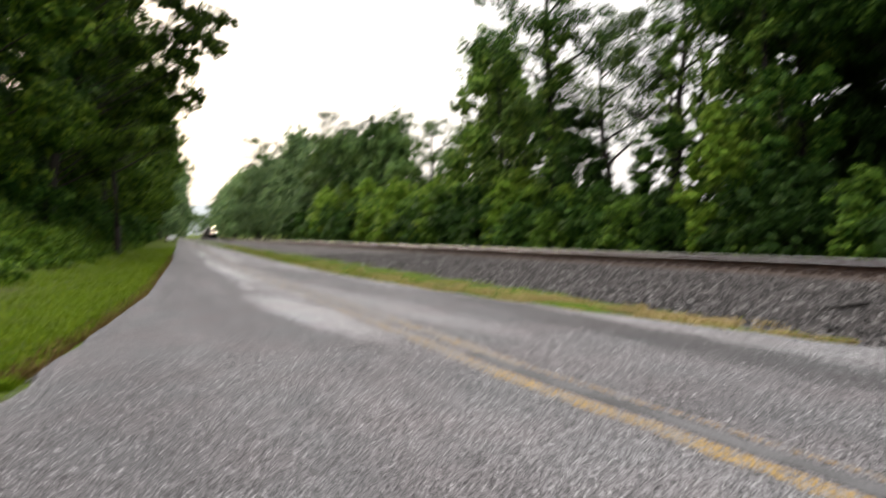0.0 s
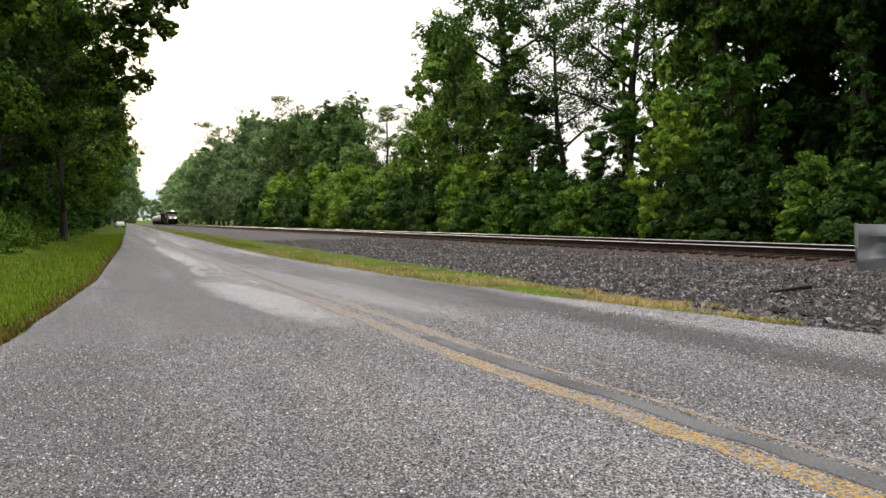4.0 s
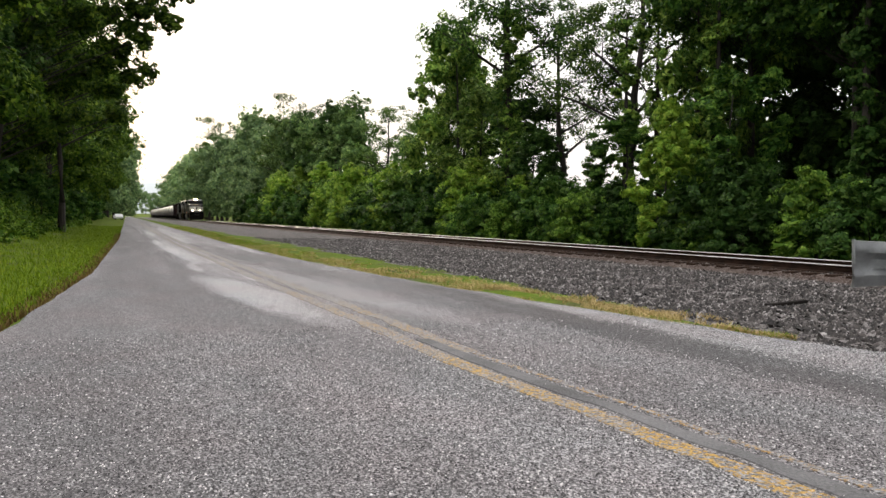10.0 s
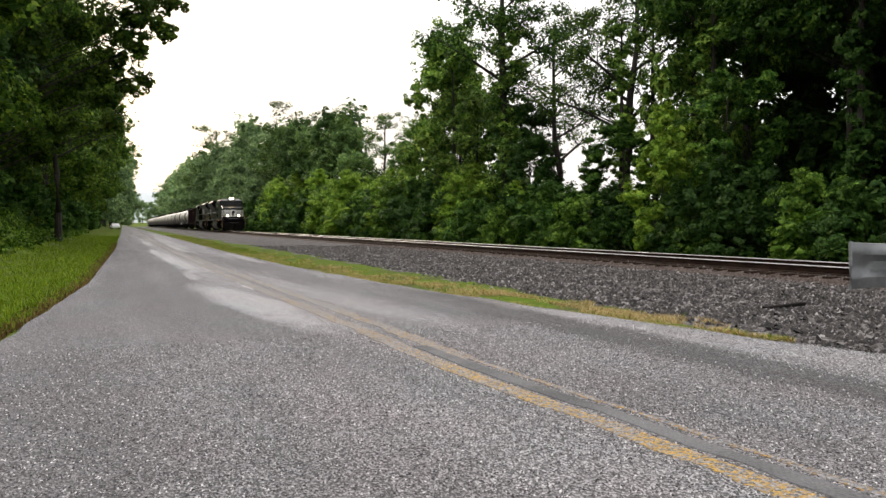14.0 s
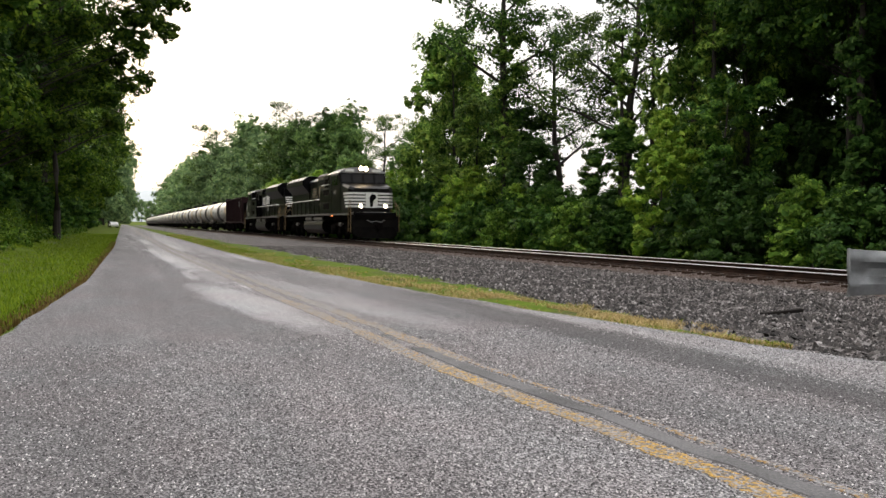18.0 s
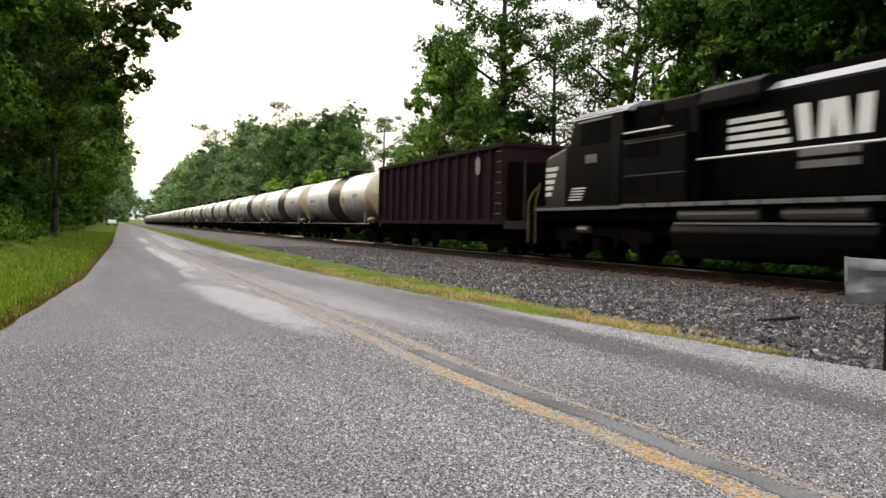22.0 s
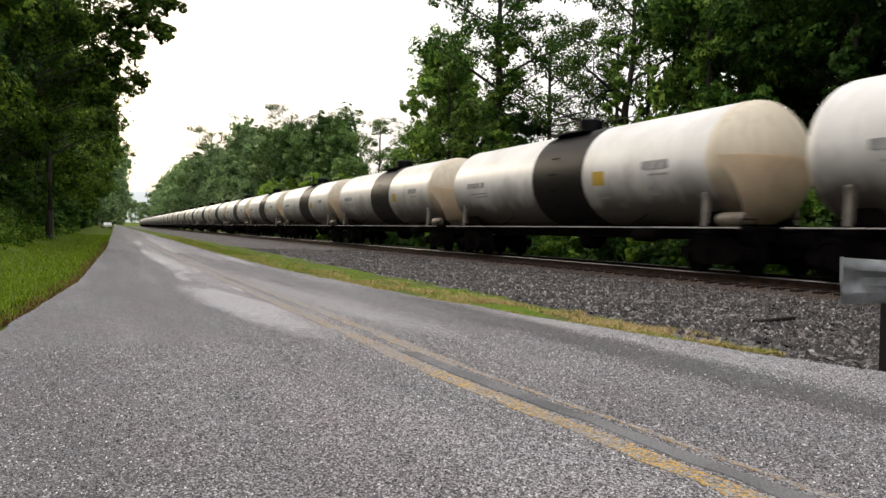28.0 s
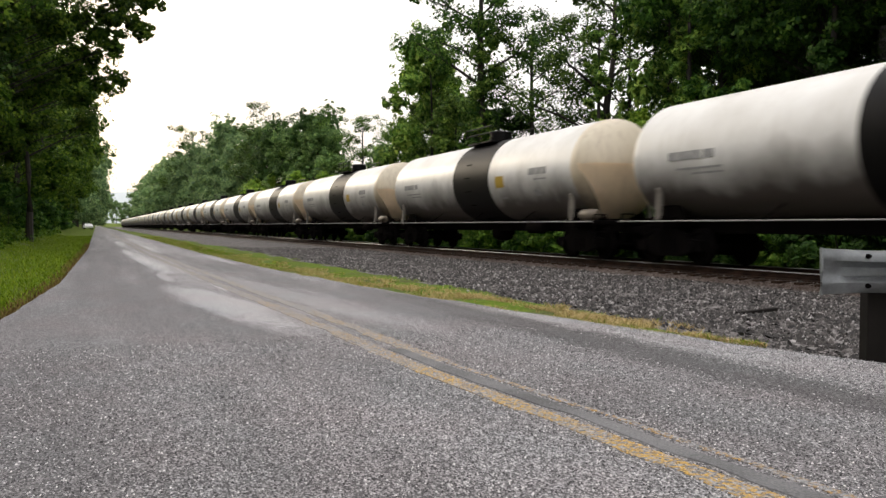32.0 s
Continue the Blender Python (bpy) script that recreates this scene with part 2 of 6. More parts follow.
def asphalt_material():
    """Chip-seal: pale and dark aggregate in grey binder, darker wheel tracks and stains."""
    m = Mat("chip_seal_asphalt", 0.85)
    v = m.cells(135, (1, 0.72, 1))
    chips = m.ramp(v.outputs["Color"], [(0.16, (0.012, 0.011, 0.011, 1)), (0.48, (0.125, 0.120, 0.122, 1)), (0.82, (0.72, 0.695, 0.695, 1))])
    v2 = m.cells(190, (1, 0.55, 1))
    fine = m.ramp(v2.outputs["Color"], [(0.2, (0.10, 0.098, 0.10, 1)), (0.8, (0.34, 0.33, 0.335, 1))])
    c = m.mix(0.3, chips, fine)
    stain = m.ramp(m.noise(0.5, 5, (1.6, 0.35, 1)), [(0.36, 0.62), (0.66, 1.0)])
    c = m.mix(1.0, c, stain, "MULTIPLY")
    track = m.ramp(m.noise(0.9, 2, (1.0, 0.03, 1)), [(0.4, 0.78), (0.62, 1.05)])
    c = m.mix(0.8, c, track, "MULTIPLY")
    for cx, cy, rx, ry, k, amount, tone in (
            (1.47, 10.4, 0.40, 3.3, -0.09, 0.9, 0.50), (1.25, 25.0, 0.26, 8.0, -0.02, 0.9, 0.56), (2.55, 11.5, 0.26, 4.2, -0.05, 0.5, 0.42),
            (2.35, 48.0, 0.35, 20.0, 0.0, 0.7, 0.55), (1.0, 60.0, 0.25, 24.0, 0.0, 0.4, 0.45), (4.72, 5.2, 0.42, 3.6, -0.14, 0.55, 0.42),
            (1.6, 40.0, 0.55, 26.0, 0.0, 0.5, 0.62), (2.9, 60.0, 0.5, 40.0, 0.0, 0.35, 0.55),
            (1.22, 16.0, 0.12, 1.5, 0.0, 0.55, 0.66), (1.22, 24.0, 0.15, 2.6, 0.0, 0.8, 0.70), (1.05, 31.0, 0.14, 3.6, 0.0, 0.8, 0.74), (1.78, 19.5, 0.10, 2.2, 0.0, 0.8, 0.70),
            (1.84, 13.2, 0.06, 0.9, 0.0, 0.8, 0.70), (1.2, 46.0, 0.2, 7.0, 0.0, 0.7, 0.72), (2.1, 36.0, 0.16, 6.0, 0.0, 0.7, 0.70), (3.3, 24.0, 0.16, 4.0, 0.0, 0.6, 0.60),
            (-0.5, 3.6, 0.75, 3.4, 0.0, 0.6, 0.08), (-0.55, 8.0, 0.4, 4.0, 0.03, 0.4, 0.09), (0.1, 14.0, 0.55, 6.0, 0.0, 0.4, 0.09),
            (3.98, 6.2, 0.36, 6.5, -0.01, 1.0, 0.03), (3.75, 10.5, 0.24, 3.6, -0.06, 0.5, 0.085), (0.55, 10.5, 0.6, 4.0, 0.0, 0.45, 0.10),
            (0.2, 22.0, 0.4, 9.0, 0.0, 0.4, 0.10), (1.45, 5.6, 0.5, 1.6, 0.0, 0.35, 0.09), (3.1, 17.0, 0.3, 6.0, -0.02, 0.4, 0.10), (3.2, 3.6, 0.4, 1.5, 0.0, 0.25, 0.10)):
        spot = m.calc("MULTIPLY", m.area(cx, cy, rx, ry, k), amount)
        tint = m.mix(0.55, (tone, tone * 0.985, tone * 0.99, 1), chips)
        c = m.mix(spot, c, tint if tone > 0.2 else m.mix(0.22, (tone, tone * 0.97, tone * 0.98, 1), chips))
    c = m.mix(1.0, c, m.ramp(m.noise(1.3, 4, (1, 0.6, 1)), [(0.35, (0.97, 0.99, 1.0, 1)), (0.65, (1.0, 0.945, 0.95, 1))]), "MULTIPLY")
    m.color(c).bump(v.outputs["Distance"], 0.5, 0.006)
    return m.m


def yellow_paint_material(name, keep, tone):
    """Road paint worn through to the chips; keep: the share that is left."""
    m = Mat(name, 0.75)
    v = m.cells(85)
    worn = m.ramp(m.noise(42, 5), [(0.60 - 0.3 * keep, 0.0), (0.72 - 0.3 * keep, 1.0)])
    big = m.ramp(m.noise(1.6, 3), [(0.3, 0.3), (0.6, 1.0)])
    w = m.mix(1.0, worn, big, "MULTIPLY")
    chips = m.ramp(v.outputs["Color"], [(0.15, (0.07, 0.068, 0.068, 1)), (0.5, (0.20, 0.195, 0.195, 1)), (0.9, (0.40, 0.39, 0.39, 1))])
    grit = m.cells(120)
    paint = m.ramp(grit.outputs["Color"], [(0.12, tuple(0.18 * q for q in tone[:3]) + (1,)), (0.45, tuple(0.75 * q for q in tone[:3]) + (1,)), (0.9, tuple(1.15 * q for q in tone[:3]) + (1,))])
    m.color(m.mix(w, chips, paint)).bump(v.outputs["Distance"], 0.4, 0.005)
    return m.m


def patch_material(name, lo, hi):
    m = Mat(name, 0.8)
    v = m.cells(110)
    big = m.noise(1.4, 5)
    c = m.mix(0.5, m.ramp(v.outputs["Color"], [(0.1, lo), (0.9, hi)]), m.ramp(big, [(0.35, lo), (0.65, hi)]))
    m.color(c).bump(v.outputs["Distance"], 0.3, 0.004)
    return m.m


def ground_material():
    """Soil, litter and low grass in patches."""
    m = Mat("soil_and_grass", 0.95)
    n1, n2 = m.noise(0.8, 6), m.noise(14, 5)
    soil = m.ramp(n2, [(0.3, (0.05, 0.040, 0.028, 1)), (0.7, (0.13, 0.105, 0.07, 1))])
    turf = m.ramp(n2, [(0.3, (0.06, 0.105, 0.010, 1)), (0.7, (0.15, 0.21, 0.025, 1))])
    m.color(m.mix(m.ramp(n1, [(0.36, 0.35), (0.56, 1.0)]), soil, turf)).bump(n2, 0.6, 0.05)
    m.b.inputs["Specular IOR Level"].default_value = 0.05
    return m.m


def gravel_material():
    m = Mat("ballast_bed", 0.95)
    v = m.cells(24)
    n = m.noise(0.7, 4)
    c = m.ramp(v.outputs["Color"], [(0.1, (0.018, 0.016, 0.016, 1)), (0.55, (0.125, 0.112, 0.108, 1)), (0.95, (0.30, 0.275, 0.265, 1))])
    dust = m.calc("MULTIPLY", m.area(13.05, 60.0, 0.42, 130.0), 0.7)
    c = m.mix(dust, c, (0.085, 0.050, 0.034, 1))
    m.color(m.mix(0.5, c, m.ramp(n, [(0.3, 0.35), (0.7, 0.65)]), "OVERLAY")).bump(v.outputs["Distance"], 0.9, 0.06)
    return m.m


def stone_material():
    m = Mat("ballast_stone", 0.9)
    c = m.ramp(m.island(), [(0.0, (0.010, 0.0095, 0.009, 1)), (0.45, (0.036, 0.0315, 0.0295, 1)), (0.86, (0.100, 0.089, 0.084, 1)), (0.985, (0.36, 0.34, 0.33, 1))])
    c = m.mix(m.calc("MULTIPLY", m.area(13.05, 60.0, 0.42, 130.0), 0.6), c, (0.075, 0.043, 0.029, 1))
    n = m.noise(40, 4)
    m.color(m.mix(0.4, c, m.ramp(n, [(0.3, 0.3), (0.7, 0.7)]), "OVERLAY")).bump(n, 0.4, 0.01)
    return m.m


def grass_material(name, a, b, c):
    m = Mat(name, 0.7)
    patch = m.ramp(m.noise(0.9, 3), [(0.35, 0.0), (0.65, 1.0)])
    col = m.ramp(m.island(), [(0.0, a), (0.6, b), (1.0, c)])
    m.color(m.mix(patch, col, m.mix(0.5, col, b)))
    m.b.inputs["Specular IOR Level"].default_value = 0.1
    return m.m


def rust_material(name, lo, hi, rough=0.85):
    m = Mat(name, rough, 0.0)
    m.b.inputs["Specular IOR Level"].default_value = 0.1
    n = m.noise(7, 6, (1, 0.4, 1))
    m.color(m.ramp(n, [(0.3, lo), (0.7, hi)])).bump(n, 0.3, 0.01)
    return m.m


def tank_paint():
    """White tank paint, its lower flanks darkened for underside shade as well as road dirt."""
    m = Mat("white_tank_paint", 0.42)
    base, dirt, dark_tone = (0.80, 0.79, 0.765, 1), (0.42, 0.39, 0.33, 1), (0.045, 0.034, 0.026, 1)
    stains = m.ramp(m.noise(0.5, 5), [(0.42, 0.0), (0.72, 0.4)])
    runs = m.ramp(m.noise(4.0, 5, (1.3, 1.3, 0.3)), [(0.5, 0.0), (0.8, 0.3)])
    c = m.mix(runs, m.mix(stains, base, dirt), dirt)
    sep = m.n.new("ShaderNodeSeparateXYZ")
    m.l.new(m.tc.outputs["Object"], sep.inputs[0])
    # darkening by height: shade under the barrel and dirt in one colour
    ragged_height = m.calc("ADD", sep.outputs[2], m.calc("MULTIPLY", m.noise(1.1, 6, (1, 1, 0.7)), 1.1))
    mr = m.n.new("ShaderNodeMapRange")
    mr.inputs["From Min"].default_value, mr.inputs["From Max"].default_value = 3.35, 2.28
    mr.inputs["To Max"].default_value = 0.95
    m.l.new(ragged_height, mr.inputs["Value"])
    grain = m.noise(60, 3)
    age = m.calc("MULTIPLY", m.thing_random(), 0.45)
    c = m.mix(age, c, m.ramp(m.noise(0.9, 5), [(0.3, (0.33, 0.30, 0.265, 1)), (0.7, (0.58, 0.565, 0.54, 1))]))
    m.color(m.mix(mr.outputs[0], c, dark_tone)).bump(grain, 0.08, 0.004)
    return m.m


def tank_end_paint():
    """Cream-white dome paint, tan lower down and darkest at the bottom, with brown runs."""
    m = Mat("tan_end_paint", 0.5)
    pale, tan, dark_tone = (0.68, 0.605, 0.475, 1), (0.56, 0.46, 0.32, 1), (0.085, 0.068, 0.052, 1)
    n = m.noise(0.9, 6, (1, 1, 0.7))
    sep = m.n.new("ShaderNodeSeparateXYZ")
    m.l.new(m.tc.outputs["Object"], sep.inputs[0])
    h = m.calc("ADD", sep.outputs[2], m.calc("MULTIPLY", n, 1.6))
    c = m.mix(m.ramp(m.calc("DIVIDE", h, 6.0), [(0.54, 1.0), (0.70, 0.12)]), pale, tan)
    c = m.mix(m.ramp(m.calc("DIVIDE", h, 6.0), [(0.42, 0.95), (0.58, 0.0)]), c, dark_tone)
    c = m.mix(m.ramp(m.noise(5, 5, (1.4, 1.4, 0.25)), [(0.48, 0.0), (0.8, 0.35)]), c, (0.30, 0.22, 0.15, 1))
    m.color(c).bump(m.noise(60, 3), 0.08, 0.004)
    return m.m


BARK = bark_material()
ASPHALT = asphalt_material()
YELLOW_PAINT = yellow_paint_material("worn_yellow_paint", 0.50, (0.60, 0.36, 0.065, 1))
FADED_PAINT = yellow_paint_material("faded_yellow_paint", 0.38, (0.50, 0.29, 0.065, 1))
FAINT_PAINT = yellow_paint_material("almost_gone_yellow_paint", 0.30, (0.42, 0.28, 0.11, 1))
TAR = patch_material("crack_sealer", (0.045, 0.044, 0.045, 1), (0.20, 0.196, 0.198, 1))
SOIL = ground_material()
GRAVEL = gravel_material()
STONE = stone_material()
GRASS = grass_material("verge_grass", (0.068, 0.128, 0.004, 1), (0.155, 0.24, 0.009, 1), (0.27, 0.32, 0.022, 1))
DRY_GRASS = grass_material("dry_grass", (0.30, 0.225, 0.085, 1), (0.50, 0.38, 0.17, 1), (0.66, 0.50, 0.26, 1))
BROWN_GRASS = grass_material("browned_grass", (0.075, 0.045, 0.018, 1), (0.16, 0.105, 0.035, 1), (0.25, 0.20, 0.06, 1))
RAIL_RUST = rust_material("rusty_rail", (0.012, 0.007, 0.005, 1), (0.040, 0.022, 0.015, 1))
RAIL_HEAD = painted("polished_rail_head", (0.44, 0.43, 0.425, 1), (0.09, 0.075, 0.07, 1), rough=0.33, amount=0.3, metal=1.0)
TIE = rust_material("creosoted_tie", (0.014, 0.010, 0.008, 1), (0.060, 0.036, 0.025, 1), 0.95)
BLACK = painted("black_paint", (0.0020, 0.0020, 0.0025, 1), (0.0060, 0.0056, 0.0054, 1), 0.30, 0.4, spec=0.06)
NOSE_BLACK = painted("dusty_nose_paint", (0.0022, 0.0022, 0.0025, 1), (0.007, 0.0062, 0.0056, 1), 0.38, 0.5, spec=0.2)
PILOT = painted("dusty_pilot", (0.0045, 0.0042, 0.004, 1), (0.014, 0.012, 0.010, 1), 0.8, 0.6, spec=0.06)
DARK = painted("grimy_underframe", (0.004, 0.0035, 0.0035, 1), (0.010, 0.008, 0.007, 1), 0.9, 0.5, spec=0.01)
SILL_GREY = painted("grey_sill_paint", (0.14, 0.14, 0.14, 1), (0.07, 0.06, 0.055, 1), 0.5, 0.5)
CAB_GREY = painted("dusty_black_panel", (0.0018, 0.0018, 0.0021, 1), (0.005, 0.0047, 0.0044, 1), 0.30, 0.5, spec=0.04)
PANEL_GREY = painted("dusty_grey_panel", (0.0024, 0.0024, 0.0027, 1), (0.006, 0.0056, 0.0052, 1), 0.30, 0.5, spec=0.04)
RESERVOIR = painted("dirty_reservoir", (0.055, 0.053, 0.051, 1), (0.022, 0.019, 0.017, 1), 0.42, 0.5, spec=0.3)
WHITE_PAINT = painted("white_stripe_paint", (0.72, 0.72, 0.70, 1), (0.30, 0.27, 0.24, 1), 0.5, 0.35)
# pale grey base puts the sky's sheen on the roof slopes
ROOF_GREY = painted("roof_sheen_grey", (0.30, 0.30, 0.305, 1), (0.08, 0.07, 0.065, 1), 0.22, 0.3)
TANK_RAIL = painted("dull_handrail", (0.34, 0.33, 0.32, 1), (0.14, 0.12, 0.10, 1), 0.6, 0.4)
HANDRAIL = painted("white_handrail", (0.75, 0.74, 0.72, 1), (0.4, 0.36, 0.3, 1), 0.45, 0.2)
YELLOW_BAR = painted("dull_yellow_handrail", (0.13, 0.085, 0.030, 1), (0.04, 0.03, 0.02, 1), 0.6, 0.4)
GLASS_DARK = painted("dark_cab_glass", (0.006, 0.0065, 0.007, 1), rough=0.08, amount=0.05, spec=0.12)
MAROON = painted("maroon_hopper_paint", (0.0185, 0.0085, 0.0100, 1), (0.026, 0.0175, 0.018, 1), 0.8, 0.5, scale=0.8, spec=0.03)
MAROON_DARK = painted("maroon_slope_sheet", (0.018, 0.009, 0.009, 1), (0.035, 0.025, 0.022, 1), 0.75, 0.6)
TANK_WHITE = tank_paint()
TANK_BLACK = painted("black_spill_band", (0.0036, 0.0034, 0.0038, 1), (0.009, 0.008, 0.007, 1), 0.5, 0.4, spec=0.10)
TANK_TAN = tank_end_paint()
SHIELD_TAN = painted("tan_shield_paint", (0.80, 0.65, 0.45, 1), (0.42, 0.31, 0.20, 1), 0.5, 0.35, scale=1.4)
SIGN_YELLOW = painted("yellow_sign", (0.46, 0.30, 0.025, 1), (0.14, 0.10, 0.04, 1), 0.5, 0.3)
INK = painted("faded_lettering", (0.22, 0.22, 0.22, 1), (0.45, 0.44, 0.42, 1), 0.6, 0.7, scale=6)
GALV = painted("galvanised_steel", (0.36, 0.375, 0.385, 1), (0.10, 0.10, 0.10, 1), 0.42, 0.6, 0.7, scale=5)
POST_BROWN = painted("weathered_post", (0.018, 0.0155, 0.014, 1), (0.010, 0.009, 0.008, 1), 0.9, 0.5, scale=6, spec=0.1)
HEADLIGHT = glow("headlight", (1.0, 0.74, 0.42, 1), 90.0)
DITCH = glow("ditch_light", (1.0, 0.78, 0.48, 1), 70.0)
MARKER = glow("amber_marker", (1.0, 0.22, 0.05, 1), 6.0)
CAR_WHITE = painted("car_paint", (0.78, 0.78, 0.78, 1), rough=0.25, amount=0.1)
# near-white base colour paints the haze over the ridge
HILL = leaf_material("hill_woods_haze_tint", (0.50, 0.54, 0.55, 1), (0.55, 0.59, 0.59, 1), (0.60, 0.64, 0.62, 1), 0.0)
DULL_MARK = painted("dull_mark", (0.15, 0.12, 0.085, 1), (0.05, 0.04, 0.035, 1), 0.6, 0.5, spec=0.1)
SADDLE = painted("grimy_pale_bracket", (0.19, 0.17, 0.145, 1), (0.06, 0.05, 0.04, 1), 0.6, 0.6, scale=5)


def chip_material():
    m = Mat("seal_chip", 0.8)
    m.color(m.ramp(m.island(), [(0.0, (0.010, 0.010, 0.010, 1)), (0.5, (0.055, 0.052, 0.053, 1)), (0.74, (0.30, 0.29, 0.29, 1)), (1.0, (0.84, 0.81, 0.80, 1))]))
    return m.m


CHIP = chip_material()

# ---- building helpers ----
rng = np.random.default_rng(7)


def mesh_ob(name, verts, faces, material, parent=None, label="", smooth=False):
    me = bpy.data.meshes.new(name)
    me.from_pydata([tuple(v) for v in verts] if not isinstance(verts, np.ndarray) else verts.tolist(), [],
                   faces if not isinstance(faces, np.ndarray) else faces.tolist())
    for mt in (material if isinstance(material, (list, tuple)) else [material]):
        me.materials.append(mt)
    if smooth:
        me.polygons.foreach_set("use_smooth", [True] * len(me.polygons))
    ob = new(name, me)
    if parent is not None:
        ob.parent = parent
    return tagged(ob, label)


def part(name, bm, material, parent, label="", smooth=False):
    """Links a bmesh as one mesh object under a thing or under a part."""
    me = bpy.data.meshes.new(name)
    bm.normal_update()
    bm.to_mesh(me)
    bm.free()
    me.materials.append(material)
    if smooth:
        me.polygons.foreach_set("use_smooth", [True] * len(me.polygons))
        me.set_sharp_from_angle(angle=radians(38))
    ob = new(name, me)
    if parent is not None:
        ob.parent = parent
    return tagged(ob, label)


def quads(bm, ring_a, ring_b, closed=True):
    n = len(ring_a)
    for i in range(n if closed else n - 1):
        j = (i + 1) % n
        bm.faces.new((ring_a[i], ring_a[j], ring_b[j], ring_b[i]))


def add_box(bm, x0, x1, y0, y1, z0, z1, bevel=0.0):
    v = [bm.verts.new((x, y, z)) for z in (z0, z1) for x, y in ((x0, y0), (x1, y0), (x1, y1), (x0, y1))]
    f = [bm.faces.new([v[i] for i in q]) for q in ((3, 2, 1, 0), (4, 5, 6, 7), (0, 1, 5, 4), (1, 2, 6, 5), (2, 3, 7, 6), (3, 0, 4, 7))]
    if bevel:
        edges = {e for face in f for e in face.edges}
        bmesh.ops.bevel(bm, geom=list(edges), offset=bevel, segments=2, affect="EDGES", profile=0.6)


def box(x0, x1, y0, y1, z0, z1, bevel=0.0):
    bm = bmesh.new()
    add_box(bm, x0, x1, y0, y1, z0, z1, bevel)
    return bm


def add_tube(bm, points, radius, sides=8, radii=None):
    """A round bar through the points, with closed ends."""
    pts = [Vector(p) for p in points]
    rings = []
    for i, p in enumerate(pts):
        d = (pts[min(i + 1, len(pts) - 1)] - pts[max(i - 1, 0)]).normalized()
        q = d.to_track_quat("Z", "Y")
        r = radii[i] if radii else radius
        rings.append([bm.verts.new(p + q @ Vector((r * math.cos(a), r * math.sin(a), 0))) for a in (2 * math.pi * k / sides for k in range(sides))])
    for a, b in zip(rings, rings[1:]):
        quads(bm, a, b)
    bm.faces.new(list(reversed(rings[0])))
    bm.faces.new(rings[-1])


def tube(points, radius, sides=8, radii=None):
    bm = bmesh.new()
    add_tube(bm, points, radius, sides, radii)
    return bm


def add_lathe_y(bm, profile, cx=0.0, cz=0.0, sides=32):
    """A body of revolution round an axis along y; profile rows of (y, radius)."""
    rings = []
    for y, r in profile:
        if r < 1e-4:
            rings.append([bm.verts.new((cx, y, cz))])
        else:
            rings.append([bm.verts.new((cx + r * math.sin(a), y, cz + r * math.cos(a))) for a in (2 * math.pi * k / sides for k in range(sides))])
    for a, b in zip(rings, rings[1:]):
        if len(a) == 1:
            for i in range(len(b)):
                bm.faces.new((a[0], b[i], b[(i + 1) % len(b)]))
        elif len(b) == 1:
            for i in range(len(a)):
                bm.faces.new((a[(i + 1) % len(a)], a[i], b[0]))
        else:
            quads(bm, b, a)
    if len(rings[0]) > 1:
        bm.faces.new(rings[0])
    if len(rings[-1]) > 1:
        bm.faces.new(list(reversed(rings[-1])))
    bmesh.ops.recalc_face_normals(bm, faces=bm.faces)


def lathe_x(cx, cy, cz, profile, sides=24):
    """A body of revolution round an axis along x; profile rows of (x, radius)."""
    bm = bmesh.new()
    rings = [[bm.verts.new((cx + x, cy + r * math.cos(a), cz + r * math.sin(a))) for a in (2 * math.pi * k / sides for k in range(sides))] for x, r in profile]
    for a, b in zip(rings, rings[1:]):
        quads(bm, a, b)
    bm.faces.new(list(reversed(rings[0])))
    bm.faces.new(rings[-1])
    bmesh.ops.recalc_face_normals(bm, faces=bm.faces)
    return bm


def prism_x(outline, x0, x1, bevel=0.0):
    """An outline of (y, z) points drawn out from x0 to x1."""
    bm = bmesh.new()
    a = [bm.verts.new((x0, y, z)) for y, z in outline]
    b = [bm.verts.new((x1, y, z)) for y, z in outline]
    quads(bm, a, b)
    bm.faces.new(list(reversed(a)))
    bm.faces.new(b)
    bmesh.ops.recalc_face_normals(bm, faces=bm.faces)
    if bevel:
        bmesh.ops.bevel(bm, geom=list(bm.edges), offset=bevel, segments=2, affect="EDGES", profile=0.6)
    return bm


def prism_y(outline, y0, y1, bevel=0.0):
    """An outline of (x, z) points drawn out from y0 to y1."""
    bm = bmesh.new()
    a = [bm.verts.new((x, y0, z)) for x, z in outline]
    b = [bm.verts.new((x, y1, z)) for x, z in outline]
    quads(bm, a, b)
    bm.faces.new(list(reversed(a)))
    bm.faces.new(b)
    bmesh.ops.recalc_face_normals(bm, faces=bm.faces)
    if bevel:
        bmesh.ops.bevel(bm, geom=list(bm.edges), offset=bevel, segments=2, affect="EDGES", profile=0.6)
    return bm


# ---- plan: lines along y ----
CURVE_Y, CURVE_R = 455.0, 1100.0      # past this the railway bends away to the right
TRACK_X, RAIL_TOP = 14.45, 0.06


def bend(y):
    """The sideways shift and heading of the railway at y."""
    if y <= CURVE_Y:
        return 0.0, 0.0
    a = (y - CURVE_Y) / CURVE_R
    return CURVE_R * (1 - math.cos(a)), a


def road_left(y):
    return float(np.interp(y, [-60, 0, 8, 10, 15, 35, 82, 200, 900], [-2.3, -1.5, -1.04, -0.90, -0.60, -0.33, -0.24, -0.2, 0.2]))


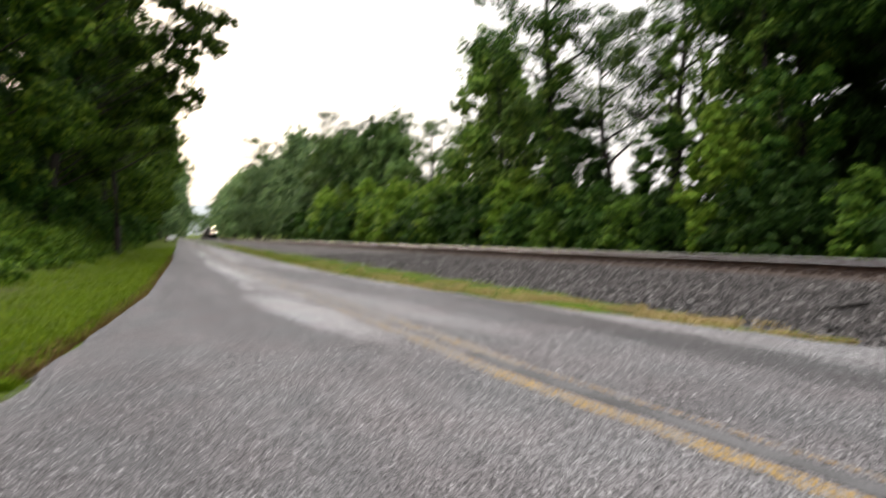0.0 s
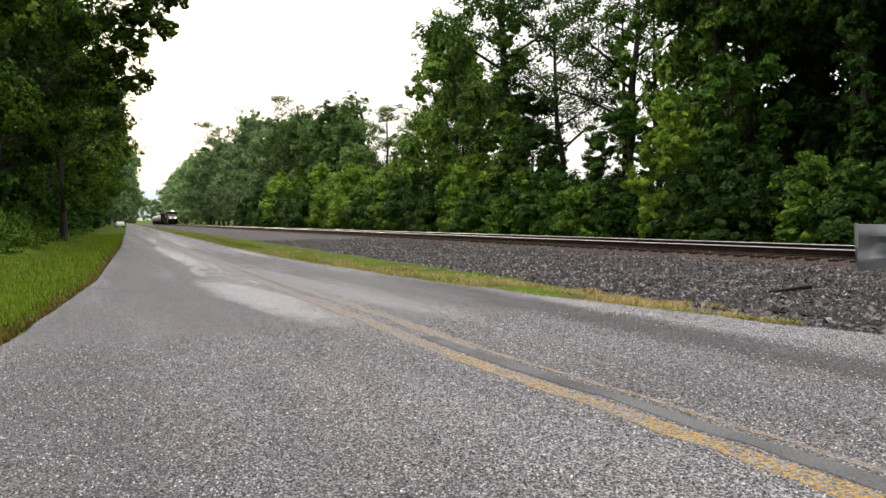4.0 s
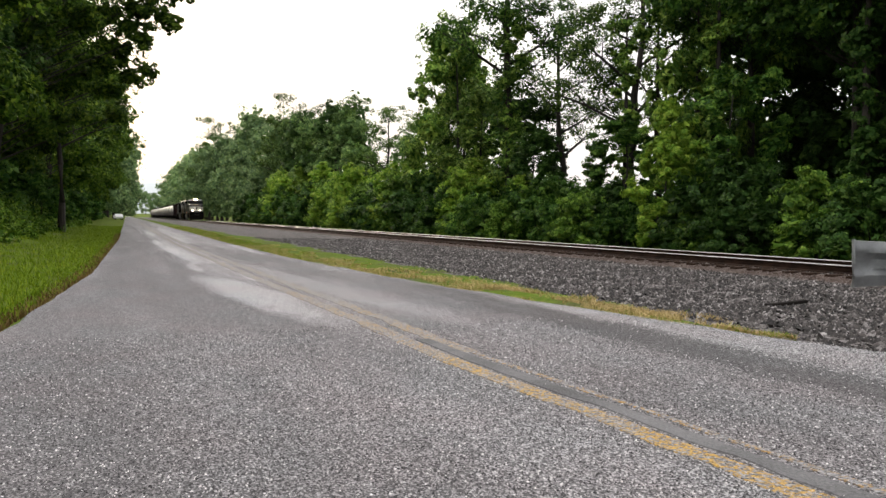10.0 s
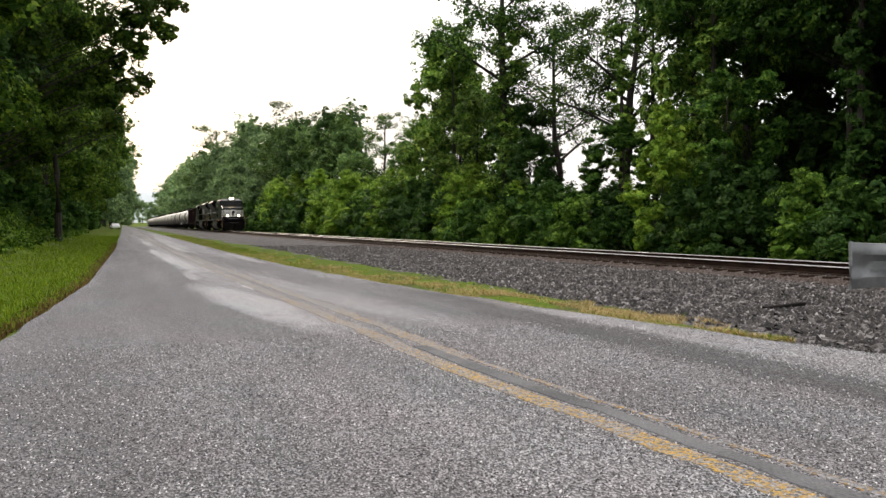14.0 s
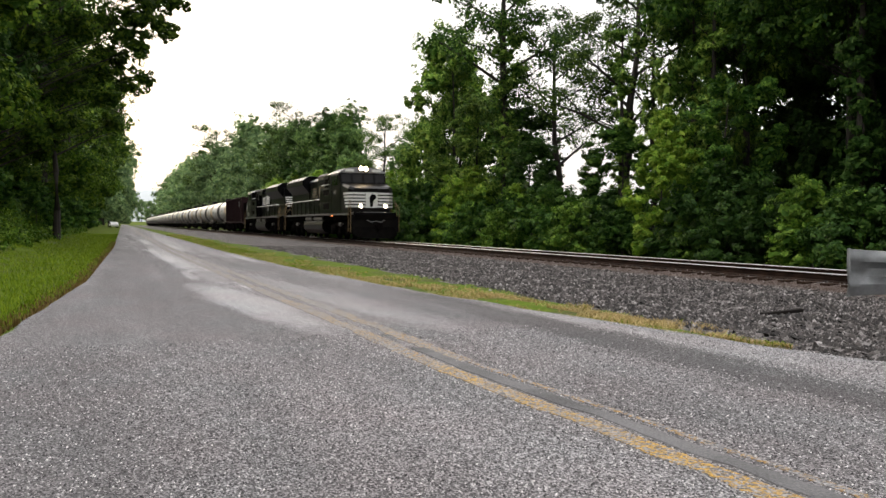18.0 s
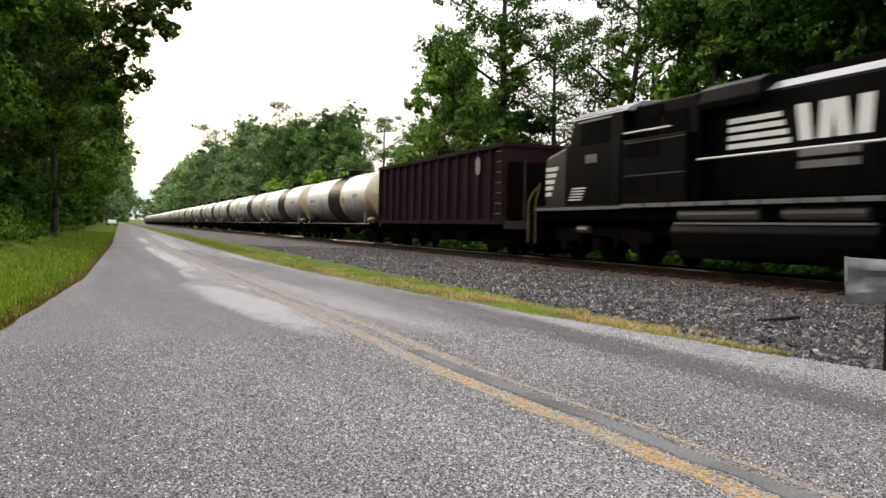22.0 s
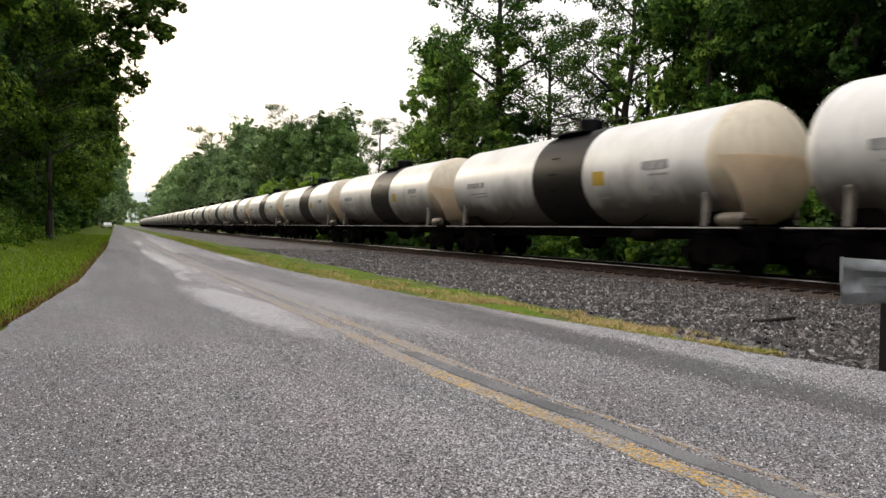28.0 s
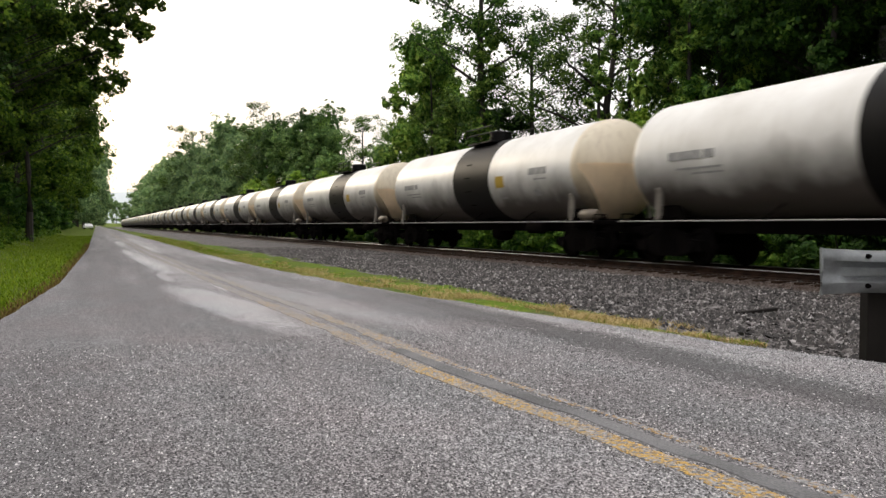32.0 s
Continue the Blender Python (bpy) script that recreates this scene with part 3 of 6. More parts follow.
def road_right(y):
    return float(np.interp(y, [-60, 0, 4.3, 5.5, 8, 10.5, 15, 19, 29, 60, 200, 900], [7.0, 5.9, 5.3, 5.02, 4.65, 4.28, 3.93, 3.7, 3.55, 3.6, 4.0, 4.4]))


def road_mid(y):
    return float(np.interp(y, [-60, 0, 2.5, 5, 9, 12, 30, 60, 200, 900], [2.6, 2.32, 2.24, 2.08, 2.03, 1.94, 1.62, 1.58, 1.85, 2.2]))


def land(x, y):
    """Height of the ground."""
    x = x - bend(y)[0] if y > CURVE_Y and x > 6 else x
    z = float(np.interp(x, [-60, -16, -8, -5.2, -3.4, -2.5, -1.4, 5.0, 7.0, 11.6, 12.75, 13.12, 13.5, 15.4, 15.78, 16.15, 18.4, 21, 30, 60],
                        [3.4, 2.2, 1.7, 1.10, 0.20, 0.03, -0.03, -0.03, -0.17, -0.25, -0.24, -0.165, -0.135, -0.135, -0.20, -0.33, -0.62, -0.45, 0.0, 1.0]))
    if x < -3 or x > 17:
        z += 0.22 * noise.noise(Vector((x * 0.35, y * 0.22, 0)))
    elif 6 < x < 12.6:
        z += 0.05 * noise.noise(Vector((x * 0.9, y * 0.6, 3)))
    return z


# ---- ground, road, railway ----
def build_ground():
    xs = np.concatenate([[-3000, -1200, -500, -200, -100], np.arange(-60, -8, 4), np.arange(-8, 5, 0.6), np.arange(5, 19, 0.35),
                         np.arange(19, 60, 3), [60, 100, 200, 500, 1200, 3000]])
    ys = np.concatenate([[-1500, -400, -120], np.arange(-60, 0, 5), np.arange(0, 40, 0.8), np.arange(40, 120, 3), np.arange(120, 700, 15), [700, 1000, 1600, 2600, 4200]])
    verts = [(x, y, land(x, y) if abs(x) < 90 else (2.5 if x < 0 else 1.0)) for y in ys for x in xs]
    nx = len(xs)
    soil, gravel = [], []
    for j in range(len(ys) - 1):
        for i in range(nx - 1):
            cx, cy = (xs[i] + xs[i + 1]) / 2, (ys[j] + ys[j + 1]) / 2
            f = (j * nx + i, j * nx + i + 1, (j + 1) * nx + i + 1, (j + 1) * nx + i)
            u = cx - bend(cy)[0]
            (gravel if float(np.interp(cy, [4, 8, 12], [5.25, 5.7, 6.0])) + 0.25 * math.sin(cy * 1.7) < u < 17.6 + 0.3 * math.sin(cy * 1.1) and -60 < cy < 700 else soil).append(f)
    ob = mesh_ob("ground", verts, soil + gravel, [SOIL, GRAVEL], label="grassy soil with a bed of grey crushed stone under the railway", smooth=True)
    ob.data.polygons.foreach_set("material_index", [0] * len(soil) + [1] * len(gravel))
    return tagged(ob, category="ground", kind="structure")


def strip(name, x_left, x_right, y0, y1, z, material, parent=None, label="", step=0.5, ragged=0.0, thick=0.0):
    ys = np.concatenate([np.arange(y0, min(y1, 45), step), np.arange(max(45, y0), y1, step * 8), [y1]]) if y1 > 45 else np.append(np.arange(y0, y1, step), y1)
    verts = []
    for y in ys:
        r = ragged * (noise.noise(Vector((y * 1.3, 5, 0))) + 0.5 * noise.noise(Vector((y * 4.1, 9, 0))))
        r2 = ragged * (noise.noise(Vector((y * 1.3, 15, 0))) + 0.5 * noise.noise(Vector((y * 4.1, 19, 0))))
        a, b = x_left(y) + r, x_right(y) + r2
        verts += [(a - 0.004, y, z - 0.008), (a + 0.004, y, z), (b - 0.004, y, z), (b + 0.004, y, z - 0.008)]
    faces = [(4 * i + k, 4 * i + k + 1, 4 * i + k + 5, 4 * i + k + 4) for i in range(len(ys) - 1) for k in range(3)]
    return mesh_ob(name, verts, faces, material, parent, label)


def build_road():
    ys = np.concatenate([np.arange(-60, 0, 4), np.arange(0, 45, 0.4), np.arange(45, 900, 8)])
    us = [0, 0.012, 0.1, 0.25, 0.4, 0.55, 0.7, 0.9, 0.988, 1]
    k = len(us)
    verts, faces = [], []
    for y in ys:
        a = road_left(y) + 0.10 * noise.noise(Vector((0, y * 0.9, 0))) + 0.05 * noise.noise(Vector((0, y * 4, 2)))
        b = road_right(y) + 0.12 * noise.noise(Vector((7, y * 0.9, 0))) + 0.05 * noise.noise(Vector((7, y * 4, 2)))
        for i in range(k):
            verts.append((a + (b - a) * us[i], y, 0.012 - (0.06 if i in (0, k - 1) else 0)))
    for j in range(len(ys) - 1):
        for i in range(k - 1):
            faces.append((j * k + i, j * k + i + 1, (j + 1) * k + i + 1, (j + 1) * k + i))
    road = tagged(mesh_ob("road", verts, faces, ASPHALT, label="worn grey chip-seal country road"), category="road", kind="structure")
    strip("centre_line", lambda y: road_mid(y) - 0.08, lambda y: road_mid(y) + 0.065, -12, 5.5, 0.0155, YELLOW_PAINT, road, "worn yellow centre line", 0.05, 0.032)
    strip("centre_line", lambda y: road_mid(y) - 0.085, lambda y: road_mid(y) + 0.075, 5.5, 10.5, 0.0155, FADED_PAINT, road, "faded yellow centre line", 0.1, 0.05)
    strip("centre_line", lambda y: road_mid(y) - 0.085, lambda y: road_mid(y) + 0.075, 10.5, 320, 0.0155, FAINT_PAINT, road, "almost worn-off yellow centre line", 0.3, 0.04)
    strip("centre_line", lambda y: road_mid(y) + 0.255, lambda y: road_mid(y) + 0.31, -12, 5.3, 0.0155, FADED_PAINT, road, "faded yellow centre line", 0.05, 0.024)
    strip("centre_line", lambda y: road_mid(y) + 0.18, lambda y: road_mid(y) + 0.33, 5.3, 9.0, 0.0155, FADED_PAINT, road, "faded yellow centre line", 0.1, 0.05)
    strip("centre_line", lambda y: road_mid(y) + 0.18, lambda y: road_mid(y) + 0.33, 9.0, 320, 0.0155, FAINT_PAINT, road, "almost worn-off yellow centre line", 0.3, 0.04)
    strip("crack_seal", lambda y: road_mid(y) + 0.095, lambda y: road_mid(y) + 0.215, -12, 6.0, 0.0165, TAR, road, "dark tar strip along the road's middle", 0.05, 0.034)
    return road


def build_railway():
    track = tagged(new("railway_track"), "single railway track on wooden ties in grey ballast", "railway track", kind="structure")
    rail_profile = [(-0.075, 0), (0.075, 0), (0.075, 0.012), (0.010, 0.035), (0.010, 0.125), (0.036, 0.14), (0.036, 0.165),
                    (-0.036, 0.165), (-0.036, 0.14), (-0.010, 0.125), (-0.010, 0.035), (-0.075, 0.012)]
    ys = np.concatenate([[-120, -40], np.arange(0, 460, 20), np.arange(460, 800, 12)])
    for side in (-0.75, 0.75):
        verts, faces = [], []
        n = len(rail_profile)
        for y in ys:
            dx, a = bend(y)
            for px, pz in rail_profile:
                verts.append((TRACK_X + dx + side + px, y, RAIL_TOP - 0.180 + pz))
        for j in range(len(ys) - 1):
            for i in range(n):
                faces.append((j * n + i, j * n + (i + 1) % n, (j + 1) * n + (i + 1) % n, (j + 1) * n + i))
        rail = mesh_ob("rail", verts, faces, RAIL_RUST, track, "rusty steel rail with a polished running surface")
        crown = [(-0.037, -0.020), (-0.030, -0.006), (-0.012, 0.0), (0.012, 0.0), (0.030, -0.006), (0.037, -0.020)]
        verts, faces = [], []
        for y in ys:
            verts += [(TRACK_X + bend(y)[0] + side + cx, y, RAIL_TOP + cz) for cx, cz in crown]
        for j in range(len(ys) - 1):
            faces += [(j * 6 + i, j * 6 + i + 1, (j + 1) * 6 + i + 1, (j + 1) * 6 + i) for i in range(5)]
        mesh_ob("running_surface", verts, faces, RAIL_HEAD, rail, "polished rail top", smooth=True)
    # wooden ties: the nearest one by one, the rest joined
    def tie_box(y, tilt):
        dx = bend(y)[0]
        return [(TRACK_X + dx + sx * 1.31, y + sy * 0.115 + sx * tilt, z) for z in (RAIL_TOP - 0.36, RAIL_TOP - 0.178) for sx, sy in ((-1, -1), (1, -1), (1, 1), (-1, 1))]
    cube = [(3, 2, 1, 0), (4, 5, 6, 7), (0, 1, 5, 4), (1, 2, 6, 5), (2, 3, 7, 6), (3, 0, 4, 7)]
    shared = None
    gen = np.random.default_rng(5)
    verts, faces = [], []
    for k, y in enumerate(np.arange(-6, 560, 0.53)):
        if 4 < y < 90:
            if shared is None:
                bm = box(-1.31, 1.31, -0.115, 0.115, -0.18, 0, 0.012)
                first_tie = part("tie", bm, TIE, track, "dark creosoted wooden tie")
                shared = first_tie.data
                ob = first_tie
            else:
                ob = new("tie", shared)
                ob.parent = track
            ob.matrix_basis = pose(TRACK_X + 0.06 * gen.normal() * 0.6, y + 0.02 * gen.normal(), RAIL_TOP - 0.178, 0, 0, 0.5 * gen.normal())
        else:
            base = len(verts)
            verts += tie_box(y, 0.01 * gen.normal())
            faces += [tuple(base + i for i in f) for f in cube]
    tagged(mesh_ob("far_ties", verts, faces, TIE, track, "dark creosoted wooden ties"), kind="stuff")
    return track


GROUND = build_ground()
ROAD = build_road()
RAILS = build_railway()

# ---- the train; each vehicle is built with its front coupler at y = 0, rail top at z = 0 ----
def thing(name, label, category, group=""):
    ob = new(name)
    ob.empty_display_size = 0.5
    return tagged(ob, label, category, group)


def wheelset(parent, y, r, x=0.75):
    for s in (-1, 1):
        part("wheel", lathe_x(s * x, y, r, [(-0.07 * s, r + 0.03), (-0.04 * s, r + 0.03), (-0.035 * s, r), (0.06 * s, r - 0.01), (0.065 * s, r - 0.1), (0.03 * s, r - 0.14), (0.09 * s, 0.13)], 14), DARK, parent, "dark steel wheel", True)
    part("axle", tube([(-x, y, r), (x, y, r)], 0.085, 8), DARK, parent)


def freight_truck(parent, yc, r=0.46):
    """A three-piece bogie: two side frames, bolster, two wheelsets."""
    truck = part("truck", box(-0.95, 0.95, yc - 0.2, yc + 0.2, 0.42, 0.78, 0.03), DARK, parent, "dark cast-steel bogie")
    for s in (-1, 1):
        o = [(-1.22, 0.36), (-1.22, 0.62), (-0.75, 0.66), (-0.45, 0.86), (0.45, 0.86), (0.75, 0.66), (1.22, 0.62), (1.22, 0.36), (0.85, 0.36), (0.42, 0.22), (-0.42, 0.22), (-0.85, 0.36)]
        bm = prism_x([(yc + a, b) for a, b in o], s * 0.98 - 0.07, s * 0.98 + 0.07)
        part("side_frame", bm, DARK, truck)
        for d in (-0.22, 0, 0.22):
            part("spring", tube([(s * 1.03, yc + d, 0.3), (s * 1.03, yc + d, 0.62)], 0.07, 8), DARK, truck)
        for d in (-0.89, 0.89):
            part("bearing_cap", lathe_x(s * 1.08, yc + d, r, [(-0.05, 0.13), (0.03, 0.13), (0.06, 0.09)], 10), DARK, truck)
    for d in (-0.89, 0.89):
        wheelset(truck, yc + d, r)
    return truck


def coupler(parent, y, s):
    """A knuckle coupler whose face stands at y; s is the way outwards along y."""
    bm = bmesh.new()
    add_box(bm, -0.09, 0.09, min(y - s * 0.85, y - s * 0.2), max(y - s * 0.85, y - s * 0.2), 0.78, 0.98, 0.02)
    add_box(bm, -0.17, 0.17, min(y - s * 0.25, y - s * 0.0), max(y - s * 0.25, y - s * 0.0), 0.72, 1.04, 0.05)
    return part("coupler", bm, DARK, parent, "dark cast coupler")


TANK_L, TANK_R, TANK_Z = 18.15, 1.535, 2.68


def tank_car():
    car = thing("tank_car", "white tank car with a black middle band and tan front end", "tank car", "tank cars of the train")
    y0, y1, r = 1.36, 17.92, TANK_R
    head = 0.70
    # shell: the white barrel; its ends are parts of their own
    bm = bmesh.new()
    add_lathe_y(bm, [(y0 + head, r)] + [(y0 + head + k * (y1 - y0 - 2 * head) / 12, r) for k in range(1, 12)] + [(y1 - head, r)], 0, TANK_Z, 40)
    part("shell", bm, TANK_WHITE, car, "white painted tank barrel darkened low down for shade and dirt", True)
    bm = bmesh.new()
    add_lathe_y(bm, [(y0 + head * (1 - c), r * s) for s, c in reversed([(math.cos(a), math.sin(a)) for a in np.linspace(0, math.pi / 2, 9)])] + [(y0 + head + 0.02, r)], 0, TANK_Z, 40)
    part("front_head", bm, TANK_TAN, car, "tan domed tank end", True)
    # head shield: a tan plate over the lower half of the front dome, narrowing downwards
    bm = bmesh.new()
    rows = []
    for i in range(9):
        z = 1.20 + 1.62 * i / 8
        w = min(0.62 + 0.98 * i / 8, 0.985 * math.sqrt(r * r - (z - TANK_Z) ** 2))
        row = []
        for k in range(9):
            x = w * (k / 4 - 1)
            rho = min(0.995, math.hypot(x, z - TANK_Z) / r)
            row.append(bm.verts.new((x, y0 + head * (1 - math.sqrt(1 - rho * rho)) - 0.05, z)))
        rows.append(row)
    for a, b in zip(rows, rows[1:]):
        quads(bm, a, b, False)
    bmesh.ops.solidify(bm, geom=bm.faces[:], thickness=0.02)
    bmesh.ops.recalc_face_normals(bm, faces=bm.faces)
    part("head_shield", bm, SHIELD_TAN, car, "tan head shield plate", True)
    bm = bmesh.new()
    add_lathe_y(bm, [(y1 - head - 0.02, r)] + [(y1 - head + head * math.sin(a), r * math.cos(a)) for a in np.linspace(0, math.pi / 2, 9)], 0, TANK_Z, 40)
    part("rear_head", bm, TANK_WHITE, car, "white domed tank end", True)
    bm = bmesh.new()
    add_lathe_y(bm, [(7.60, r + 0.004), (7.60, r + 0.012), (10.66, r + 0.012), (10.66, r + 0.004)], 0, TANK_Z, 48)
    part("spill_band", bm, TANK_BLACK, car, "black band round the tank's middle", True)
    # tan collar at the front, cut to a point on both flanks
    bm = bmesh.new()
    n = 40
    a_ring, b_ring = [], []
    for k in range(n):
        a = 2 * math.pi * k / n
        up = math.cos(a)
        reach = 0.16 if up > -0.05 else max(0.02, 0.16 + (up + 0.05) * 0.4)
        rr = r + 0.006
        a_ring.append(bm.verts.new((rr * math.sin(a), y0 + head - 0.02, TANK_Z + rr * math.cos(a))))
        b_ring.append(bm.verts.new((rr * math.sin(a), y0 + head + reach, TANK_Z + rr * math.cos(a))))
    quads(bm, b_ring, a_ring)
    part("tan_collar", bm, TANK_TAN, car, "tan painted collar", True)
    # top fittings
    bm = bmesh.new()
    add_lathe = [(0.0, 0.42), (0.42, 0.42), (0.46, 0.36), (0.50, 0.0)]
    rings = [[bm.verts.new((rad * math.cos(t), 9.55 + rad * math.sin(t), TANK_Z + r - 0.05 + h)) for t in (2 * math.pi * k / 16 for k in range(16))] for h, rad in add_lathe[:-1]]
    for a, b in zip(rings, rings[1:]):
        quads(bm, a, b)
    bm.faces.new(rings[-1])
    part("manway_housing", bm, TANK_BLACK, car, "black manway housing on the tank's top", True)
    for s in (-1, 1):
        bm = box(min(s * 0.5, s * 0.95), max(s * 0.5, s * 0.95), 8.5, 10.6, TANK_Z + r - 0.10, TANK_Z + r - 0.05)
        part("platform", bm, TANK_BLACK, car, "dark grating platform")
        bm = bmesh.new()
        for y in (8.5, 9.55, 10.6):
            add_tube(bm, [(s * 0.95, y, TANK_Z + r - 0.1), (s * 0.95, y, TANK_Z + r + 0.48)], 0.022, 6)
        for z in (0.24, 0.48):
            add_tube(bm, [(s * 0.95, 8.5, TANK_Z + r + z), (s * 0.95, 10.6, TANK_Z + r + z)], 0.022, 6)
        part("safety_rail", bm, TANK_BLACK, car, "black safety rail beside the manway")
        for k in range(5):
            add = bmesh.new()
            z = 1.25 + 0.5 * k
            w = math.sqrt(max(0.0, r * r - (z - TANK_Z) ** 2)) + 0.10
            add_tube(add, [(s * w, 8.95, z), (s * w, 9.4, z)], 0.018, 6)
            part("ladder_rung", add, DARK, car, "dark ladder rung on the tank's flank")
    # frame, sill, supports
    part("centre_sill", box(-0.35, 0.35, 1.05, 17.95, 0.80, 1.14, 0.02), DARK, car, "dark centre sill")
    for yc, d in ((2.42, -1), (16.55, 1)):
        part("bolster", box(-1.42, 1.42, yc - 0.25, yc + 0.25, 0.95, 1.22, 0.03), DARK, car)
        for s in (-1, 1):
            bm = prism_y([(s * 1.48, 1.14), (s * 1.38, 1.14), (s * 1.33, 1.75), (s * 1.42, 1.95), (s * 1.50, 1.90), (s * 1.46, 1.74)], yc - 0.17, yc - 0.05)
            part("saddle_bracket", bm, SADDLE, car, "grimy pale saddle bracket")
            bm = prism_x([(yc - 0.6, 1.12), (yc + 0.6, 1.12), (yc + 0.35, 1.55), (yc - 0.35, 1.55)], s * 0.95 - 0.03, s * 0.95 + 0.03)
            part("saddle_plate", bm, DARK, car)
        freight_truck(car, yc)
    for yb in (1.02, 17.80):
        part("end_platform", box(-1.45, 1.45, yb, yb + 0.2, 1.02, 1.14, 0.02), DARK, car)
    for s in (-1, 1):
        bm = bmesh.new()
        add_tube(bm, [(s * 1.55, 1.05, 1.10), (s * 1.55, 17.95, 1.10)], 0.016, 8)
        part("side_handrail", bm, TANK_RAIL, car, "thin pale handrail along the sill")
        w = math.sqrt(r * r - (1.55 - TANK_Z) ** 2)
        for y in np.linspace(5.2, 12.9, 3):
            part("handrail_stay", tube([(s * 1.55, y, 1.10), (s * w, y - 0.12, 1.47)], 0.013, 6), DARK, car)
        # end ladders
        for yy in (1.08, 17.92):
            bm = bmesh.new()
            for xx in (1.05, 1.45):
                add_tube(bm, [(s * xx, yy, 0.45), (s * xx, yy, 1.3)], 0.02, 6)
            for z in (0.5, 0.8, 1.3):
                add_tube(bm, [(s * 1.05, yy, z), (s * 1.45, yy, z)], 0.018, 6)
            part("end_ladder", bm, DARK, car)
        # signs and lettering on the flank
        def plate(name, ya, yb, za, zb, mat, label):
            b2 = bmesh.new()
            steps = 4
            lo = []
            for i in range(steps + 1):
                z = za + (zb - za) * i / steps
                w = math.sqrt(r * r - (z - TANK_Z) ** 2) + 0.012
                lo.append((b2.verts.new((s * w, ya, z)), b2.verts.new((s * w, yb, z))))
            for p, q in zip(lo, lo[1:]):
                b2.faces.new((p[0], p[1], q[1], q[0]))
            part(name, b2, mat, car, label)
        plate("hazard_placard", 6.45, 7.05, 2.30, 2.70, SIGN_YELLOW, "yellow warning placard")
        for ya, yb, za, zb in ((14.4, 14.72, 2.56, 2.76), (14.80, 15.95, 2.56, 2.76), (14.15, 15.7, 2.32, 2.37), (14.15, 15.2, 2.20, 2.25), (3.6, 4.7, 2.62, 2.84), (3.6, 4.4, 2.45, 2.5), (4.1, 4.5, 1.95, 2.15), (6.4, 6.9, 1.92, 1.97)):
            plate("lettering_bar", ya, yb, za, zb, INK, "faded dark lettering")
    bm = bmesh.new()
    add_lathe_y(bm, [(4.9, 0.0), (4.93, 0.14), (5.05, 0.2), (5.9, 0.2), (6.02, 0.14), (6.05, 0.0)], -0.75, 0.92, 14)
    part("air_reservoir", bm, DARK, car, "dark air reservoir", True)
    bm = bmesh.new()
    add_lathe_y(bm, [(1.15, 0.0), (1.18, 0.12), (1.3, 0.17), (1.9, 0.17), (2.02, 0.12), (2.05, 0.0)], -1.25, 1.30, 14)
    part("brake_cylinder", bm, TANK_TAN, car, "tan brake cylinder", True)
    bm = bmesh.new()
    add_lathe_y(bm, [(8.9, 0.28), (9.0, 0.36), (9.6, 0.36), (9.7, 0.28)], 0, 0.78, 14)
    part("outlet_valve", bm, DARK, car, "dark bottom outlet", True)
    coupler(car, 0.42, -1)
    coupler(car, TANK_L + 0.42, 1)
    return car


HOP_L = 16.35


